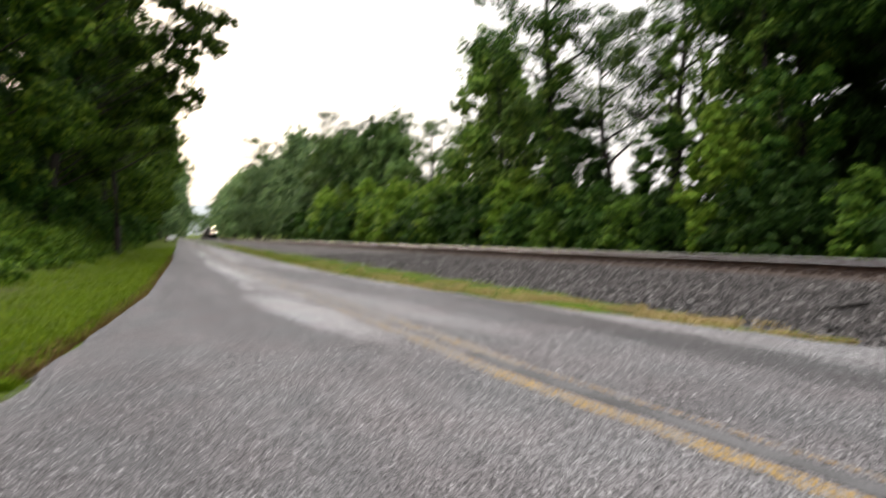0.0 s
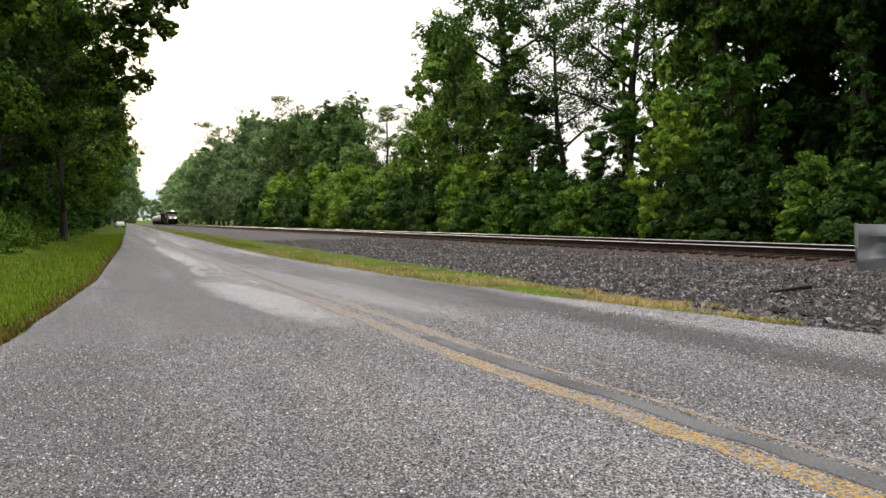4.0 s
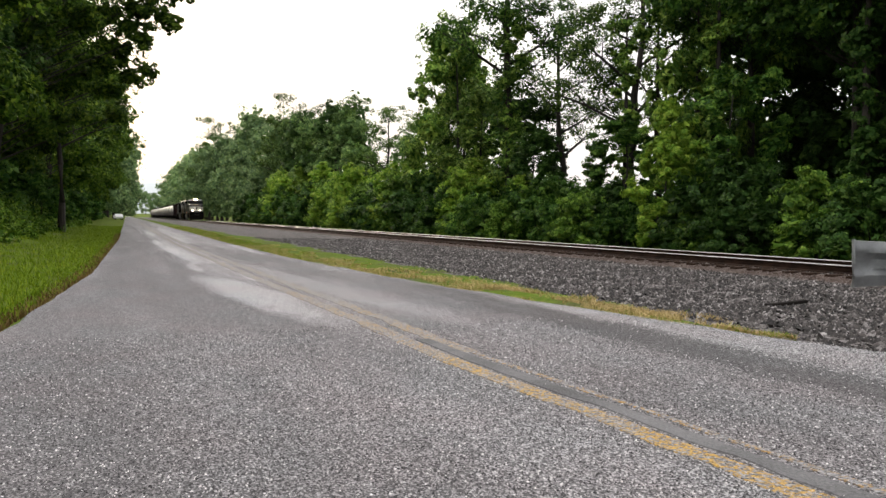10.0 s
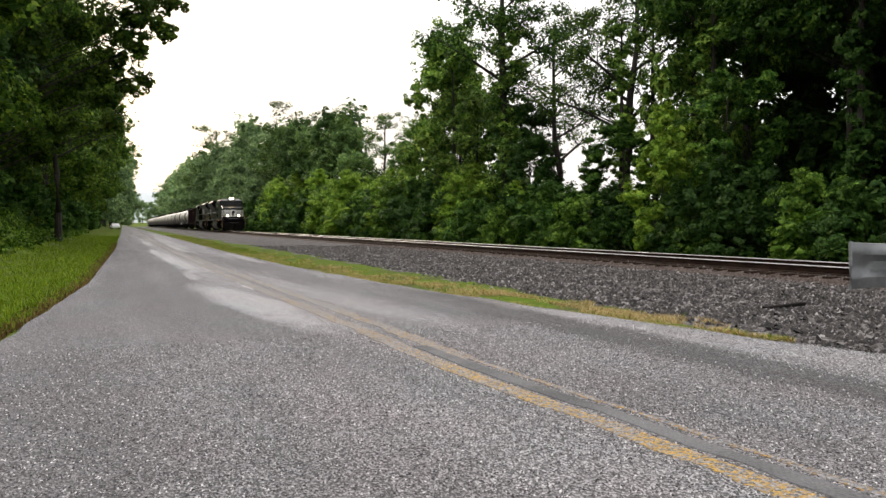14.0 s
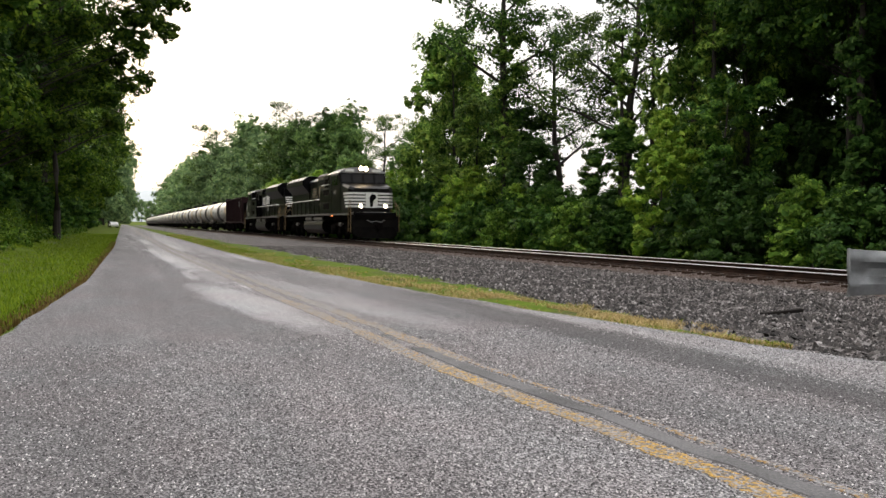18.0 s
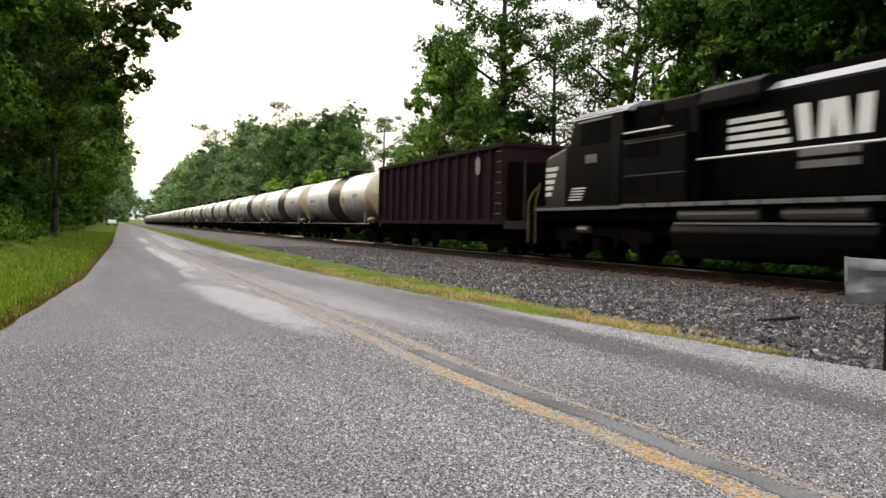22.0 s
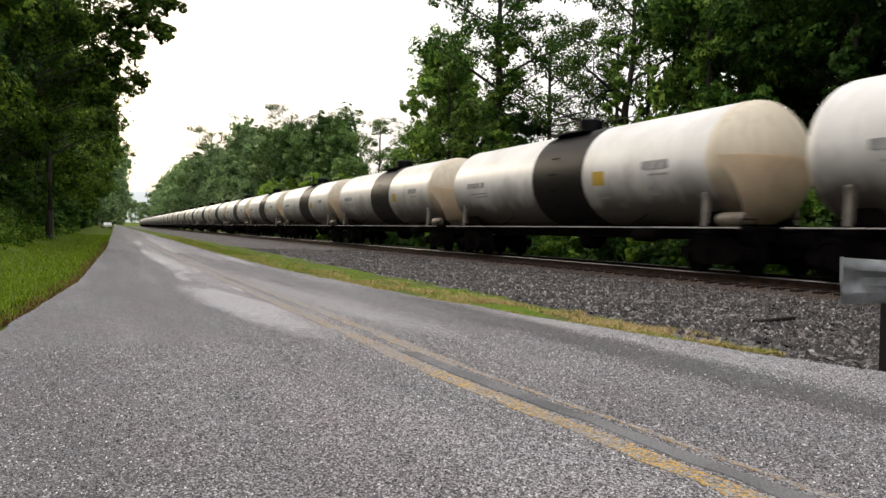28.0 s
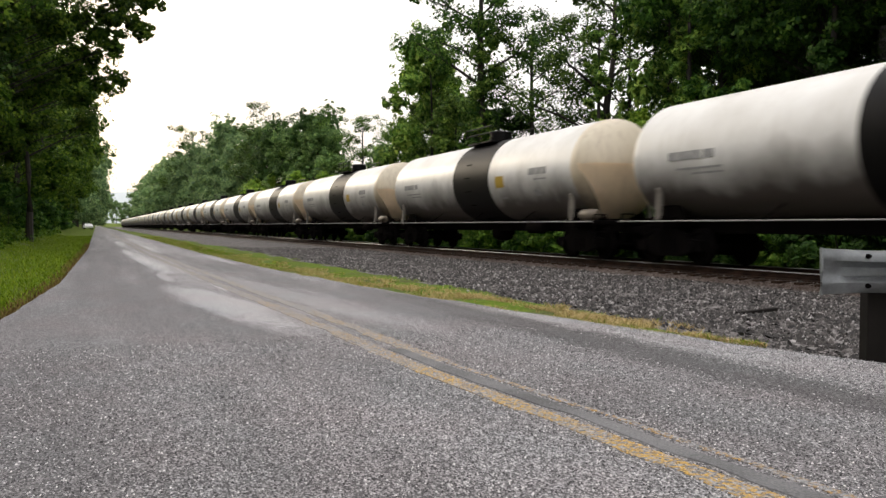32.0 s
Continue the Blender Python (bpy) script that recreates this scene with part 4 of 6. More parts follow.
def hopper_car():
    car = thing("hopper_car", "weathered maroon ribbed open hopper car", "hopper car")
    y0, y1, z0, z1 = 0.72, 15.62, 1.25, 4.02
    for s in (-1, 1):
        part("side_sheet", box(min(s * 1.47, s * 1.50), max(s * 1.47, s * 1.50), y0 + 0.1, y1 - 0.1, z0, z1), MAROON, car, "maroon steel side sheet")
        for k in range(15):
            y = y0 + 0.12 + k * (y1 - y0 - 0.24) / 14
            zb = z0
            bm = prism_y([(s * 1.50, zb), (s * 1.60, zb), (s * 1.60, z1 - 0.12), (s * 1.50, z1 - 0.05)], y - 0.075, y + 0.075, 0.0)
            part("side_rib", bm, MAROON, car)
        part("top_chord", box(min(s * 1.44, s * 1.62), max(s * 1.44, s * 1.62), y0, y1, z1 - 0.1, z1 + 0.06, 0.02), MAROON, car, "maroon top chord")
        part("side_sill", box(min(s * 1.44, s * 1.58), max(s * 1.44, s * 1.58), y0, y1, z0 - 0.14, z0 + 0.04, 0.015), MAROON, car)
        # pale round emblem and lettering on the flank
        bm = bmesh.new()
        c = [bm.verts.new((s * 1.612, 2.9 + 0.22 * math.sin(t), 3.35 + 0.36 * math.cos(t))) for t in (2 * math.pi * k / 20 for k in range(20))]
        bm.faces.new(c)
        part("emblem", bm, SILL_GREY, car, "faded pale oval emblem")
        for yy in (1.0, 15.3):
            b2 = bmesh.new()
            for z in np.arange(1.5, 3.9, 0.38):
                add_tube(b2, [(s * 1.64, yy - 0.22, z), (s * 1.64, yy + 0.22, z)], 0.015, 6)
            part("ladder", b2, DULL_MARK if yy < 3 else MAROON, car, "ladder rungs at the car's corner")
        for yy in (0.75, 15.55):
            part("corner_post", box(s * 1.5 - 0.07, s * 1.5 + 0.07, yy - 0.06, yy + 0.06, 1.1, z1, 0.01), MAROON, car)
    for a, b in ((y0, y0 + 3.6), (y1, y1 - 3.6)):
        bm = bmesh.new()
        v = [bm.verts.new(p) for p in ((-1.46, a, 3.45), (1.46, a, 3.45), (1.46, b, 1.2), (-1.46, b, 1.2))]
        w = [bm.verts.new(p) for p in ((-1.46, a, 3.40), (1.46, a, 3.40), (1.46, b, 1.15), (-1.46, b, 1.15))]
        bm.faces.new(v); bm.faces.new(list(reversed(w))); quads(bm, w, v)
        bmesh.ops.recalc_face_normals(bm, faces=bm.faces)
        part("slope_sheet", bm, MAROON_DARK, car, "dark sloping end sheet")
        part("end_sheet", box(-1.47, 1.47, min(a - 0.02, a + 0.02), max(a - 0.02, a + 0.02), 3.4, z1, 0.0), MAROON, car)
        part("end_chord", box(-1.6, 1.6, a - 0.07, a + 0.07, z1 - 0.08, z1 + 0.07, 0.02), MAROON, car)
        part("end_sill", box(-1.5, 1.5, min(a - 0.1, a + 0.1), max(a - 0.1, a + 0.1), 0.95, 1.25, 0.02), MAROON_DARK, car)
        for x in (-0.7, 0.7):
            part("end_post", tube([(x, a, 1.2), (x, a, 3.5)], 0.05, 6), MAROON_DARK, car)
    part("centre_sill", box(-0.3, 0.3, 0.7, 15.65, 0.8, 1.2, 0.02), DARK, car, "dark centre sill")
    for yc in (5.2, 8.15, 11.1):
        bm = bmesh.new()
        hi = [bm.verts.new(p) for p in ((-1.4, yc - 1.35, 1.25), (1.4, yc - 1.35, 1.25), (1.4, yc + 1.35, 1.25), (-1.4, yc + 1.35, 1.25))]
        lo = [bm.verts.new(p) for p in ((-1.2, yc - 0.4, 0.42), (1.2, yc - 0.4, 0.42), (1.2, yc + 0.4, 0.42), (-1.2, yc + 0.4, 0.42))]
        quads(bm, lo, hi); bm.faces.new(list(reversed(lo)))
        part("discharge_bay", bm, DARK, car, "dark funnel-shaped discharge bay")
    for yc in (2.35, 14.0):
        freight_truck(car, yc)
    coupler(car, 0.0, -1)
    coupler(car, HOP_L, 1)
    return car


LOCO_L = 22.63


def six_wheel_truck(parent, yc):
    r = 0.53
    truck = part("truck", box(-0.9, 0.9, yc - 1.5, yc + 1.5, 0.62, 0.95, 0.04), DARK, parent, "dark three-axle bogie")
    for s in (-1, 1):
        o = [(-2.45, 0.62), (-2.45, 0.92), (-1.4, 1.05), (1.4, 1.05), (2.45, 0.92), (2.45, 0.62), (1.6, 0.56), (0.9, 0.78), (-0.9, 0.78), (-1.6, 0.56)]
        part("side_frame", prism_x([(yc + a, b) for a, b in o], s * 1.12 - 0.08, s * 1.12 + 0.08), DARK, truck)
        for d in (-1.85, 0, 1.85):
            part("journal_box", box(s * 1.14 - 0.14, s * 1.14 + 0.14, yc + d - 0.2, yc + d + 0.2, 0.36, 0.74, 0.04), DARK, truck)
        for d in (-0.95, 0.95):
            part("spring", tube([(s * 1.2, yc + d, 0.5), (s * 1.2, yc + d, 0.95)], 0.11, 10), DARK, truck)
        part("brake_cylinder", tube([(s * 1.28, yc - 0.9, 0.98), (s * 1.28, yc - 0.35, 0.98)], 0.12, 10), RESERVOIR, truck, "dirty brake cylinder")
    for d in (-1.85, 0, 1.85):
        wheelset(truck, yc + d, r)
    return truck


def locomotive(lit):
    loco = thing("locomotive", "black diesel locomotive with white nose stripes" + (", headlights lit" if lit else ", coupled back to front"), "locomotive", "locomotives of the train")
    # frame and walkway
    part("underframe", box(-1.35, 1.35, 0.95, 21.7, 1.28, 1.58, 0.02), DARK, loco, "dark underframe")
    # plain dark box added to stop daylight showing above the bogies
    part("pipe_tray", box(-1.0, 1.0, 2.2, 20.6, 0.86, 1.285), DARK, loco, "plain dark box closing the gap under the frame")
    part("walkway", box(-1.55, 1.55, 1.55, 21.75, 1.58, 1.70, 0.01), CAB_GREY, loco)
    for s in (-1, 1):
        for k in range(14):
            a = 6.35 + k * 1.01
            part("sill_panel", box(s * 1.555 - 0.012, s * 1.555 + 0.012, a, a + 0.93, 1.60, 1.70), SILL_GREY, loco, "pale grey sill edge")
        part("sill_panel", box(s * 1.555 - 0.012, s * 1.555 + 0.012, 1.6, 6.3, 1.57, 1.66), SILL_GREY, loco, "pale grey sill edge")
    # nose: wide, tapering to a flat front, sloping top
    bm = bmesh.new()
    def ring(y, w, z0, z1, ch):
        return [bm.verts.new((x, y, z)) for x, z in ((-w, z0), (-w, z1 - ch), (-w + ch, z1), (w - ch, z1), (w, z1 - ch), (w, z0))]
    a = ring(1.75, 1.18, 1.55, 3.22, 0.12)
    b = ring(2.02, 1.44, 1.55, 3.36, 0.15)
    c = ring(3.35, 1.53, 1.55, 3.60, 0.15)
    quads(bm, a, b); quads(bm, b, c)
    bm.faces.new(a); bm.faces.new(list(reversed(c)))
    bmesh.ops.recalc_face_normals(bm, faces=bm.faces)
    nose = part("nose", bm, NOSE_BLACK, loco, "black wide nose")
    # white stripes that wrap the nose
    for k in range(5):
        z = 2.04 + k * 0.20
        zz = z + 0.125
        for x0, x1 in ((-1.175, -0.42), (0.42, 1.175)):
            part("nose_stripe", box(x0, x1, 1.738, 1.746, z, zz), WHITE_PAINT, nose, "white stripe")
        for s in (-1, 1):
            bm = bmesh.new()
            def at(y):
                return 1.18 + (y - 1.75) * 0.26 / 0.27 if y < 2.02 else 1.44 + (y - 2.02) * 0.09 / 1.33
            yend = 2.45 + 0.10 * k
            pts = [1.75, 2.02, yend]
            lo = [bm.verts.new((s * (at(y) + 0.012), y - 0.006, z)) for y in pts]
            hi = [bm.verts.new((s * (at(y) + 0.012), y - 0.006, zz)) for y in pts]
            quads(bm, lo, hi, False)
            part("nose_stripe", bm, WHITE_PAINT, nose, "white stripe")
    # emblem on the nose: a plain dark shape on white
    part("nose_emblem", box(-0.40, 0.40, 1.736, 1.744, 2.02, 2.98), WHITE_PAINT, nose, "white panel with a dark emblem")
    bm = bmesh.new()
    v = [bm.verts.new((x, 1.730, z)) for x, z in ((-0.10, 2.08), (0.06, 2.10), (0.12, 2.48), (0.30, 2.62), (0.26, 2.80), (0.02, 2.90), (-0.16, 2.66))]
    bm.faces.new(v)
    part("emblem_shape", bm, BLACK, nose)
    # cab
    out = [(3.3, 1.6), (3.3, 3.55), (3.55, 3.62), (3.73, 4.30), (3.8, 4.36), (6.3, 4.36), (6.3, 1.6)]
    cab = part("cab", prism_x(out, -1.53, 1.53, 0.04), CAB_GREY, loco, "dusty black cab")
    bm = prism_y([(-1.56, 4.28), (-1.50, 4.37), (-1.05, 4.58), (-0.4, 4.65), (0.4, 4.65), (1.05, 4.58), (1.50, 4.37), (1.56, 4.28)], 3.62, 6.5, 0.02)
    part("cab_roof", bm, ROOF_GREY, cab, "cab roof toned pale for its shine")
    for x0, x1 in ((-1.42, -0.78), (-0.70, -0.04), (0.04, 0.70), (0.78, 1.42)):
        bm = bmesh.new()
        bm.faces.new([bm.verts.new(p) for p in ((x0, 3.535, 3.66), (x1, 3.535, 3.66), (x1, 3.705, 4.24), (x0, 3.705, 4.24))])
        part("windshield", bm, GLASS_DARK, cab, "dark windshield pane")
    for s in (-1, 1):
        for ya, yb in ((4.15, 4.75), (4.85, 5.65)):
            part("side_window", box(s * 1.537 - 0.008, s * 1.537 + 0.008, ya, yb, 3.50, 4.15), GLASS_DARK, cab, "dark cab side window")
        part("window_frame", box(s * 1.545 - 0.01, s * 1.545 + 0.01, 4.05, 5.75, 4.17, 4.23), SILL_GREY, cab)
        part("cab_door", box(s * 1.54 - 0.008, s * 1.54 + 0.008, 5.72, 6.2, 1.75, 3.6), BLACK, cab)
        for k in range(3):
            part("number_bar", box(s * 1.545 - 0.006, s * 1.545 + 0.006, 4.5 + 0.2 * k, 4.64 + 0.2 * k, 2.95, 3.2), SILL_GREY, cab, "pale number mark")
        for k in range(0 if lit else 5):
            part("cab_mark", box(s * 1.55 - 0.006, s * 1.55 + 0.006, 3.6 + 0.05 * k, 4.3 + 0.05 * k, 1.86 + 0.085 * k, 1.90 + 0.085 * k), WHITE_PAINT, cab, "small white bar")
        part("number_board", box(s * 0.9 - 0.3, s * 0.9 + 0.3, 3.60, 3.68, 4.36, 4.52), WHITE_PAINT, cab, "pale number board")
    # headlights above the windshield, ditch lights above the pilot
    part("headlight_box", box(-0.34, 0.34, 3.52, 3.75, 4.42, 4.70, 0.03), BLACK, loco)
    for x in (-0.15, 0.15):
        bm = bmesh.new()
        add_lathe_y(bm, [(3.48, 0.0), (3.485, 0.1), (3.518, 0.125)], x, 4.56, 14)
        part("headlight", bm, HEADLIGHT if lit else GLASS_DARK, loco, "glowing headlight" if lit else "unlit headlight", True)
    for x in (-0.78, 0.78):
        bm = bmesh.new()
        add_lathe_y(bm, [(1.425, 0.0), (1.43, 0.08), (1.452, 0.1)], x, 2.12, 14)
        part("ditch_light", bm, DITCH if lit else GLASS_DARK, loco, "glowing ditch light" if lit else "unlit ditch light", True)
        bm = bmesh.new()
        add_lathe_y(bm, [(1.455, 0.11), (1.66, 0.115), (1.73, 0.05)], x, 2.12, 14)
        part("lamp_housing", bm, BLACK, loco, "black lamp housing", True)
        part("light_bracket", box(x - 0.13, x + 0.13, 1.5, 1.8, 1.93, 2.03, 0.01), BLACK, loco)
    # anticlimber, pilot plow, end steps
    part("anticlimber", box(-1.35, 1.35, 1.05, 1.8, 1.42, 1.72, 0.04), BLACK, loco)
    part("pilot_sheet", box(-1.5, 1.5, 1.0, 1.12, 0.55, 1.45, 0.02), PILOT, loco, "dusty pilot sheet")
    bm = bmesh.new()
    rows = []
    for i in range(6):            # a hollow blade, swept back towards rounded lower corners
        u = i / 5
        w = 1.42 - 0.34 * max(0.0, 0.4 - u) ** 1.5 / 0.253
        rows.append([bm.verts.new((w * k / 4, 0.98 - 0.42 * (1 - u) - 0.30 * (1 - abs(k) / 4) + 0.22 * u * (1 - u) + 0.14 * (abs(k) / 4) ** 4, 0.12 + 0.73 * u)) for k in range(-4, 5)])
    for low, top in zip(rows, rows[1:]):
        quads(bm, low, top, False)
    bmesh.ops.solidify(bm, geom=bm.faces[:], thickness=0.02)
    bmesh.ops.recalc_face_normals(bm, faces=bm.faces)
    part("snow_plow", bm, PILOT, loco, "dark snow plow")
    part("sill_line", box(-0.75, 0.75, 1.04, 1.05, 1.72, 1.76), SILL_GREY, loco)
    bm = tube([(-0.55, 0.9, 1.25), (-0.3, 0.85, 1.12), (0, 0.83, 1.2), (0.3, 0.85, 1.12), (0.55, 0.9, 1.25)], 0.022, 6)
    part("hose", bm, SILL_GREY, loco, "pale air hose")
    for y, e in ((1.3, -1), (21.35, 1)):
        for s in (-1, 1):
            for k in range(4):
                part("step", box(s * 1.36 - 0.18, s * 1.36 + 0.18, y - 0.22, y + 0.22, 0.42 + 0.36 * k, 0.46 + 0.36 * k), DARK, loco)
            bm = bmesh.new()
            add_tube(bm, [(s * 1.55, y - 0.25, 0.5), (s * 1.55, y - 0.25, 1.9), (s * 1.45, y + e * -0.1, 2.35)], 0.025, 6)
            add_tube(bm, [(s * 1.55, y + 0.25, 0.5), (s * 1.55, y + 0.25, 1.9), (s * 1.45, y + e * -0.35, 2.5)], 0.025, 6)
            part("step_handrail", bm, YELLOW_BAR, loco, "dull yellow step handrail")
    # equipment hood behind the cab
    part("electrical_cabinet", box(-1.25, 1.25, 6.3, 9.0, 1.7, 4.42, 0.06), BLACK, loco, "black electrical cabinet")
    for s in (-1, 1):
        for k in range(2):
            part("cabinet_louvre", box(s * 1.26 - 0.01, s * 1.26 + 0.01, 6.6 + 1.15 * k, 7.5 + 1.15 * k, 3.0, 4.1), DARK, loco)
        part("grid_vent", box(s * 1.27 - 0.01, s * 1.27 + 0.01, 6.5, 7.6, 4.0, 4.34), DARK, loco)
    part("long_hood", box(-0.98, 0.98, 9.0, 21.2, 1.7, 4.2, 0.08), BLACK, loco, "black engine hood")
    for s in (-1, 1):
        for k in range(9):
            y = 9.2 + 0.78 * k
            part("hood_door", box(s * 0.985 - 0.012, s * 0.985 + 0.012, y, y + 0.70, 1.85, 3.2), BLACK, loco)
    bm = prism_y([(-0.98, 4.18), (-0.7, 4.40), (0.7, 4.40), (0.98, 4.18)], 10.9, 14.5, 0.02)
    part("hood_roof", bm, ROOF_GREY, loco, "hood roof toned pale for its shine")
    part("brake_hatch", prism_y([(-1.2, 3.95), (-1.25, 4.1), (-1.2, 4.42), (-0.9, 4.58), (0.9, 4.58), (1.2, 4.42), (1.25, 4.1), (1.2, 3.95)], 8.95, 10.9, 0.03), BLACK, loco, "black raised brake hatch")
    bm = bmesh.new()
    add_box(bm, -0.55, 0.55, 11.5, 13.4, 4.4, 4.62, 0.05)
    part("exhaust_silencer", bm, DARK, loco)
    # flared radiator section
    fl = [(-0.98, 3.35), (-1.52, 3.98), (-1.52, 4.34), (-1.05, 4.66), (1.05, 4.66), (1.52, 4.34), (1.52, 3.98), (0.98, 3.35)]
    part("radiator_section", prism_y(fl, 14.6, 20.7, 0.03), BLACK, loco, "black flared radiator section")
    for s in (-1, 1):
        bm = bmesh.new()
        bm.faces.new([bm.verts.new(p) for p in ((s * 1.50, 14.7, 4.372), (s * 1.50, 20.6, 4.372), (s * 1.08, 20.6, 4.66), (s * 1.08, 14.7, 4.66))])
        part("radiator_grille", bm, ROOF_GREY, loco, "sloping radiator grille toned pale for its shine")
        part("intake_screen", box(s * 0.99 - 0.012, s * 0.99 + 0.012, 14.2, 14.55, 2.8, 4.1), DARK, loco)
    # marks on the hood flanks: plain shapes, stripes first from the left
    for s in (-1, 1):
        e0, b0, b1 = (9.6, 11.75, 13.4) if s < 0 else (11.75, 9.75, 11.35)
        for k in range(4):
            cut = 0.09 * k
            part("hood_stripe", box(s * 1.0 - 0.006, s * 1.0 + 0.006, b0 - (0 if s < 0 else 0) + cut * (1 if s < 0 else 0), b1 - cut * (0 if s < 0 else 1) + 0.27 * (s > 0), 2.94 + 0.2 * k, 3.06 + 0.2 * k), WHITE_PAINT if s > 0 else DULL_MARK, loco, "stripe on the hood")
        for k in range(4):
            bm = bmesh.new()
            tip = 0.42 * (-s if k % 2 == 0 else s * 0.4)
            v = [bm.verts.new((s * 1.008, e0 + 0.12 + 0.46 * k + y, z)) for y, z in ((0.0, 2.96), (0.34, 2.96), (0.34 + tip * 0.3, 3.74), (tip * 0.3, 3.74))]
            bm.faces.new(v)
            part("hood_emblem", bm, WHITE_PAINT if s > 0 else DULL_MARK, loco, "slanted emblem bar on the hood")
        for k in range(2):
            part("hood_letter_bar", box(s * 1.0 - 0.006, s * 1.0 + 0.006, e0 + 0.1, e0 + 1.6, 2.36 + 0.25 * k, 2.52 + 0.25 * k), SILL_GREY if s > 0 else DULL_MARK, loco, "lettering bar")
        # full-width side panels between cab and hood, with dark louvres
        part("side_panel", box(min(s * 1.25, s * 1.53), max(s * 1.25, s * 1.53), 6.3, 8.9, 1.7, 3.45, 0.02), CAB_GREY if s < 0 else PANEL_GREY, loco, "dusty side panel behind the cab")
        for za, zb in ((2.95, 3.30), (2.0, 2.40)):
            part("panel_louvre", box(s * 1.535 - 0.006, s * 1.535 + 0.006, 6.45, 7.9, za, zb), DARK, loco, "dark louvre")
            part("panel_trim", box(s * 1.536 - 0.006, s * 1.536 + 0.006, 6.4, 8.85, zb + 0.05, zb + 0.075), RESERVOIR, loco)
        part("visor", box(min(s * 1.5, s * 1.6), max(s * 1.5, s * 1.6), 6.4, 8.3, 3.62, 3.66), HANDRAIL, loco, "pale edge strip")
        part("cab_panel", box(s * 1.541 - 0.006, s * 1.541 + 0.006, 3.4, 5.7, 1.72, 3.40), PANEL_GREY if s > 0 else CAB_GREY, loco, "dusty cab side")
    # rear end stripes and number panel
    for k in range(5):
        part("rear_stripe", box(-0.28, 0.94 - 0.05 * (4 - k), 21.20, 21.212, 2.55 + 0.19 * k, 2.66 + 0.19 * k), WHITE_PAINT, loco, "white stripe")
    part("rear_mark", box(-0.86, -0.34, 21.20, 21.212, 2.52, 3.42), SILL_GREY, loco, "pale panel with a dark bar")
    part("rear_mark_bar", box(-0.62, -0.52, 21.214, 21.22, 2.58, 3.36), BLACK, loco)
    for s in (-1, 1):
        part("slanted_rail", tube([(s * 1.5, 21.74, 1.62), (s * 1.38, 21.74, 1.8), (s * 0.78, 21.5, 2.74)], 0.03, 8), YELLOW_BAR, loco, "dull yellow slanted handrail")
    part("rear_number_panel", box(-0.4, 0.4, 21.20, 21.212, 3.75, 3.98), SILL_GREY, loco, "pale number panel")
    part("rear_lamp_box", box(-0.28, 0.28, 21.16, 21.3, 4.0, 4.16, 0.02), DARK, loco)
    # railing across the rear platform, hoses below it
    for x0, x1 in ((-1.45, -0.45), (0.45, 1.45)):
        bm = bmesh.new()
        add_tube(bm, [(x0, 21.72, 1.7), (x0, 21.72, 2.68), (x1, 21.72, 2.68), (x1, 21.72, 1.7)], 0.025, 6)
        add_tube(bm, [(x0, 21.72, 2.2), (x1, 21.72, 2.2)], 0.02, 6)
        part("end_railing", bm, YELLOW_BAR, loco, "dull yellow end railing")
    part("rear_pilot", box(-1.45, 1.45, 21.62, 21.74, 0.55, 1.58, 0.02), DARK, loco, "dark rear pilot sheet")
    for x in (-0.62, -0.42, 0.42, 0.62):
        part("hose", tube([(x, 21.76, 1.2), (x * 1.05, 21.95, 0.9), (x, 22.1, 0.55)], 0.025, 6), DARK, loco)
    # handrails along the walkway
    for s in (-1, 1):
        part("handrail", tube([(s * 1.5, 9.3, 2.72), (s * 1.5, 21.1, 2.72), (s * 1.5, 21.3, 2.6)], 0.026, 8), HANDRAIL, loco, "white walkway handrail")
        for y in np.arange(9.3, 21, 1.43):
            part("stanchion", tube([(s * 1.5, y, 1.68), (s * 1.5, y, 2.72)], 0.02, 6), DARK, loco)
    # fuel tank, reservoirs, bogies
    bm = prism_y([(-0.95, 0.30), (-1.28, 0.42), (-1.48, 0.66), (-1.52, 0.95), (-1.44, 1.18), (1.44, 1.18), (1.52, 0.95), (1.48, 0.66), (1.28, 0.42), (0.95, 0.30)], 8.4, 14.2, 0.04)
    part("fuel_tank", bm, BLACK, loco, "black fuel tank")
    for s in (-1, 1):
        # pale strip painted for the highlight along the fuel tank's top
        part("tank_edge", box(s * 1.46 - 0.03, s * 1.46 + 0.03, 8.5, 14.1, 1.15, 1.20), SILL_GREY, loco)
        for ya, yb in ((8.6, 11.2), (11.9, 13.9)):
            part("air_reservoir", tube([(s * 1.32, ya, 1.38), (s * 1.32, yb, 1.38)], 0.16, 12), RESERVOIR, loco, "dirty air reservoir")
    for yc in (4.75, 17.9):
        six_wheel_truck(loco, yc)
    if lit:
        part("marker_light", box(-1.60, -1.575, 5.3, 5.55, 1.50, 1.56), MARKER, loco, "amber marker light")
    coupler(loco, 0.0, -1)
    coupler(loco, LOCO_L, 1)
    part("horn", tube([(0.5, 7.0, 4.5), (0.5, 7.5, 4.5)], 0.06, 8), DARK, loco)
    return loco


LOCO_A = locomotive(True)
LOCO_B = locomotive(False)
HOPPER = hopper_car()
TANKS = [tank_car()]
for _ in range(37):
    TANKS.append(copy_thing(TANKS[0], Matrix()))

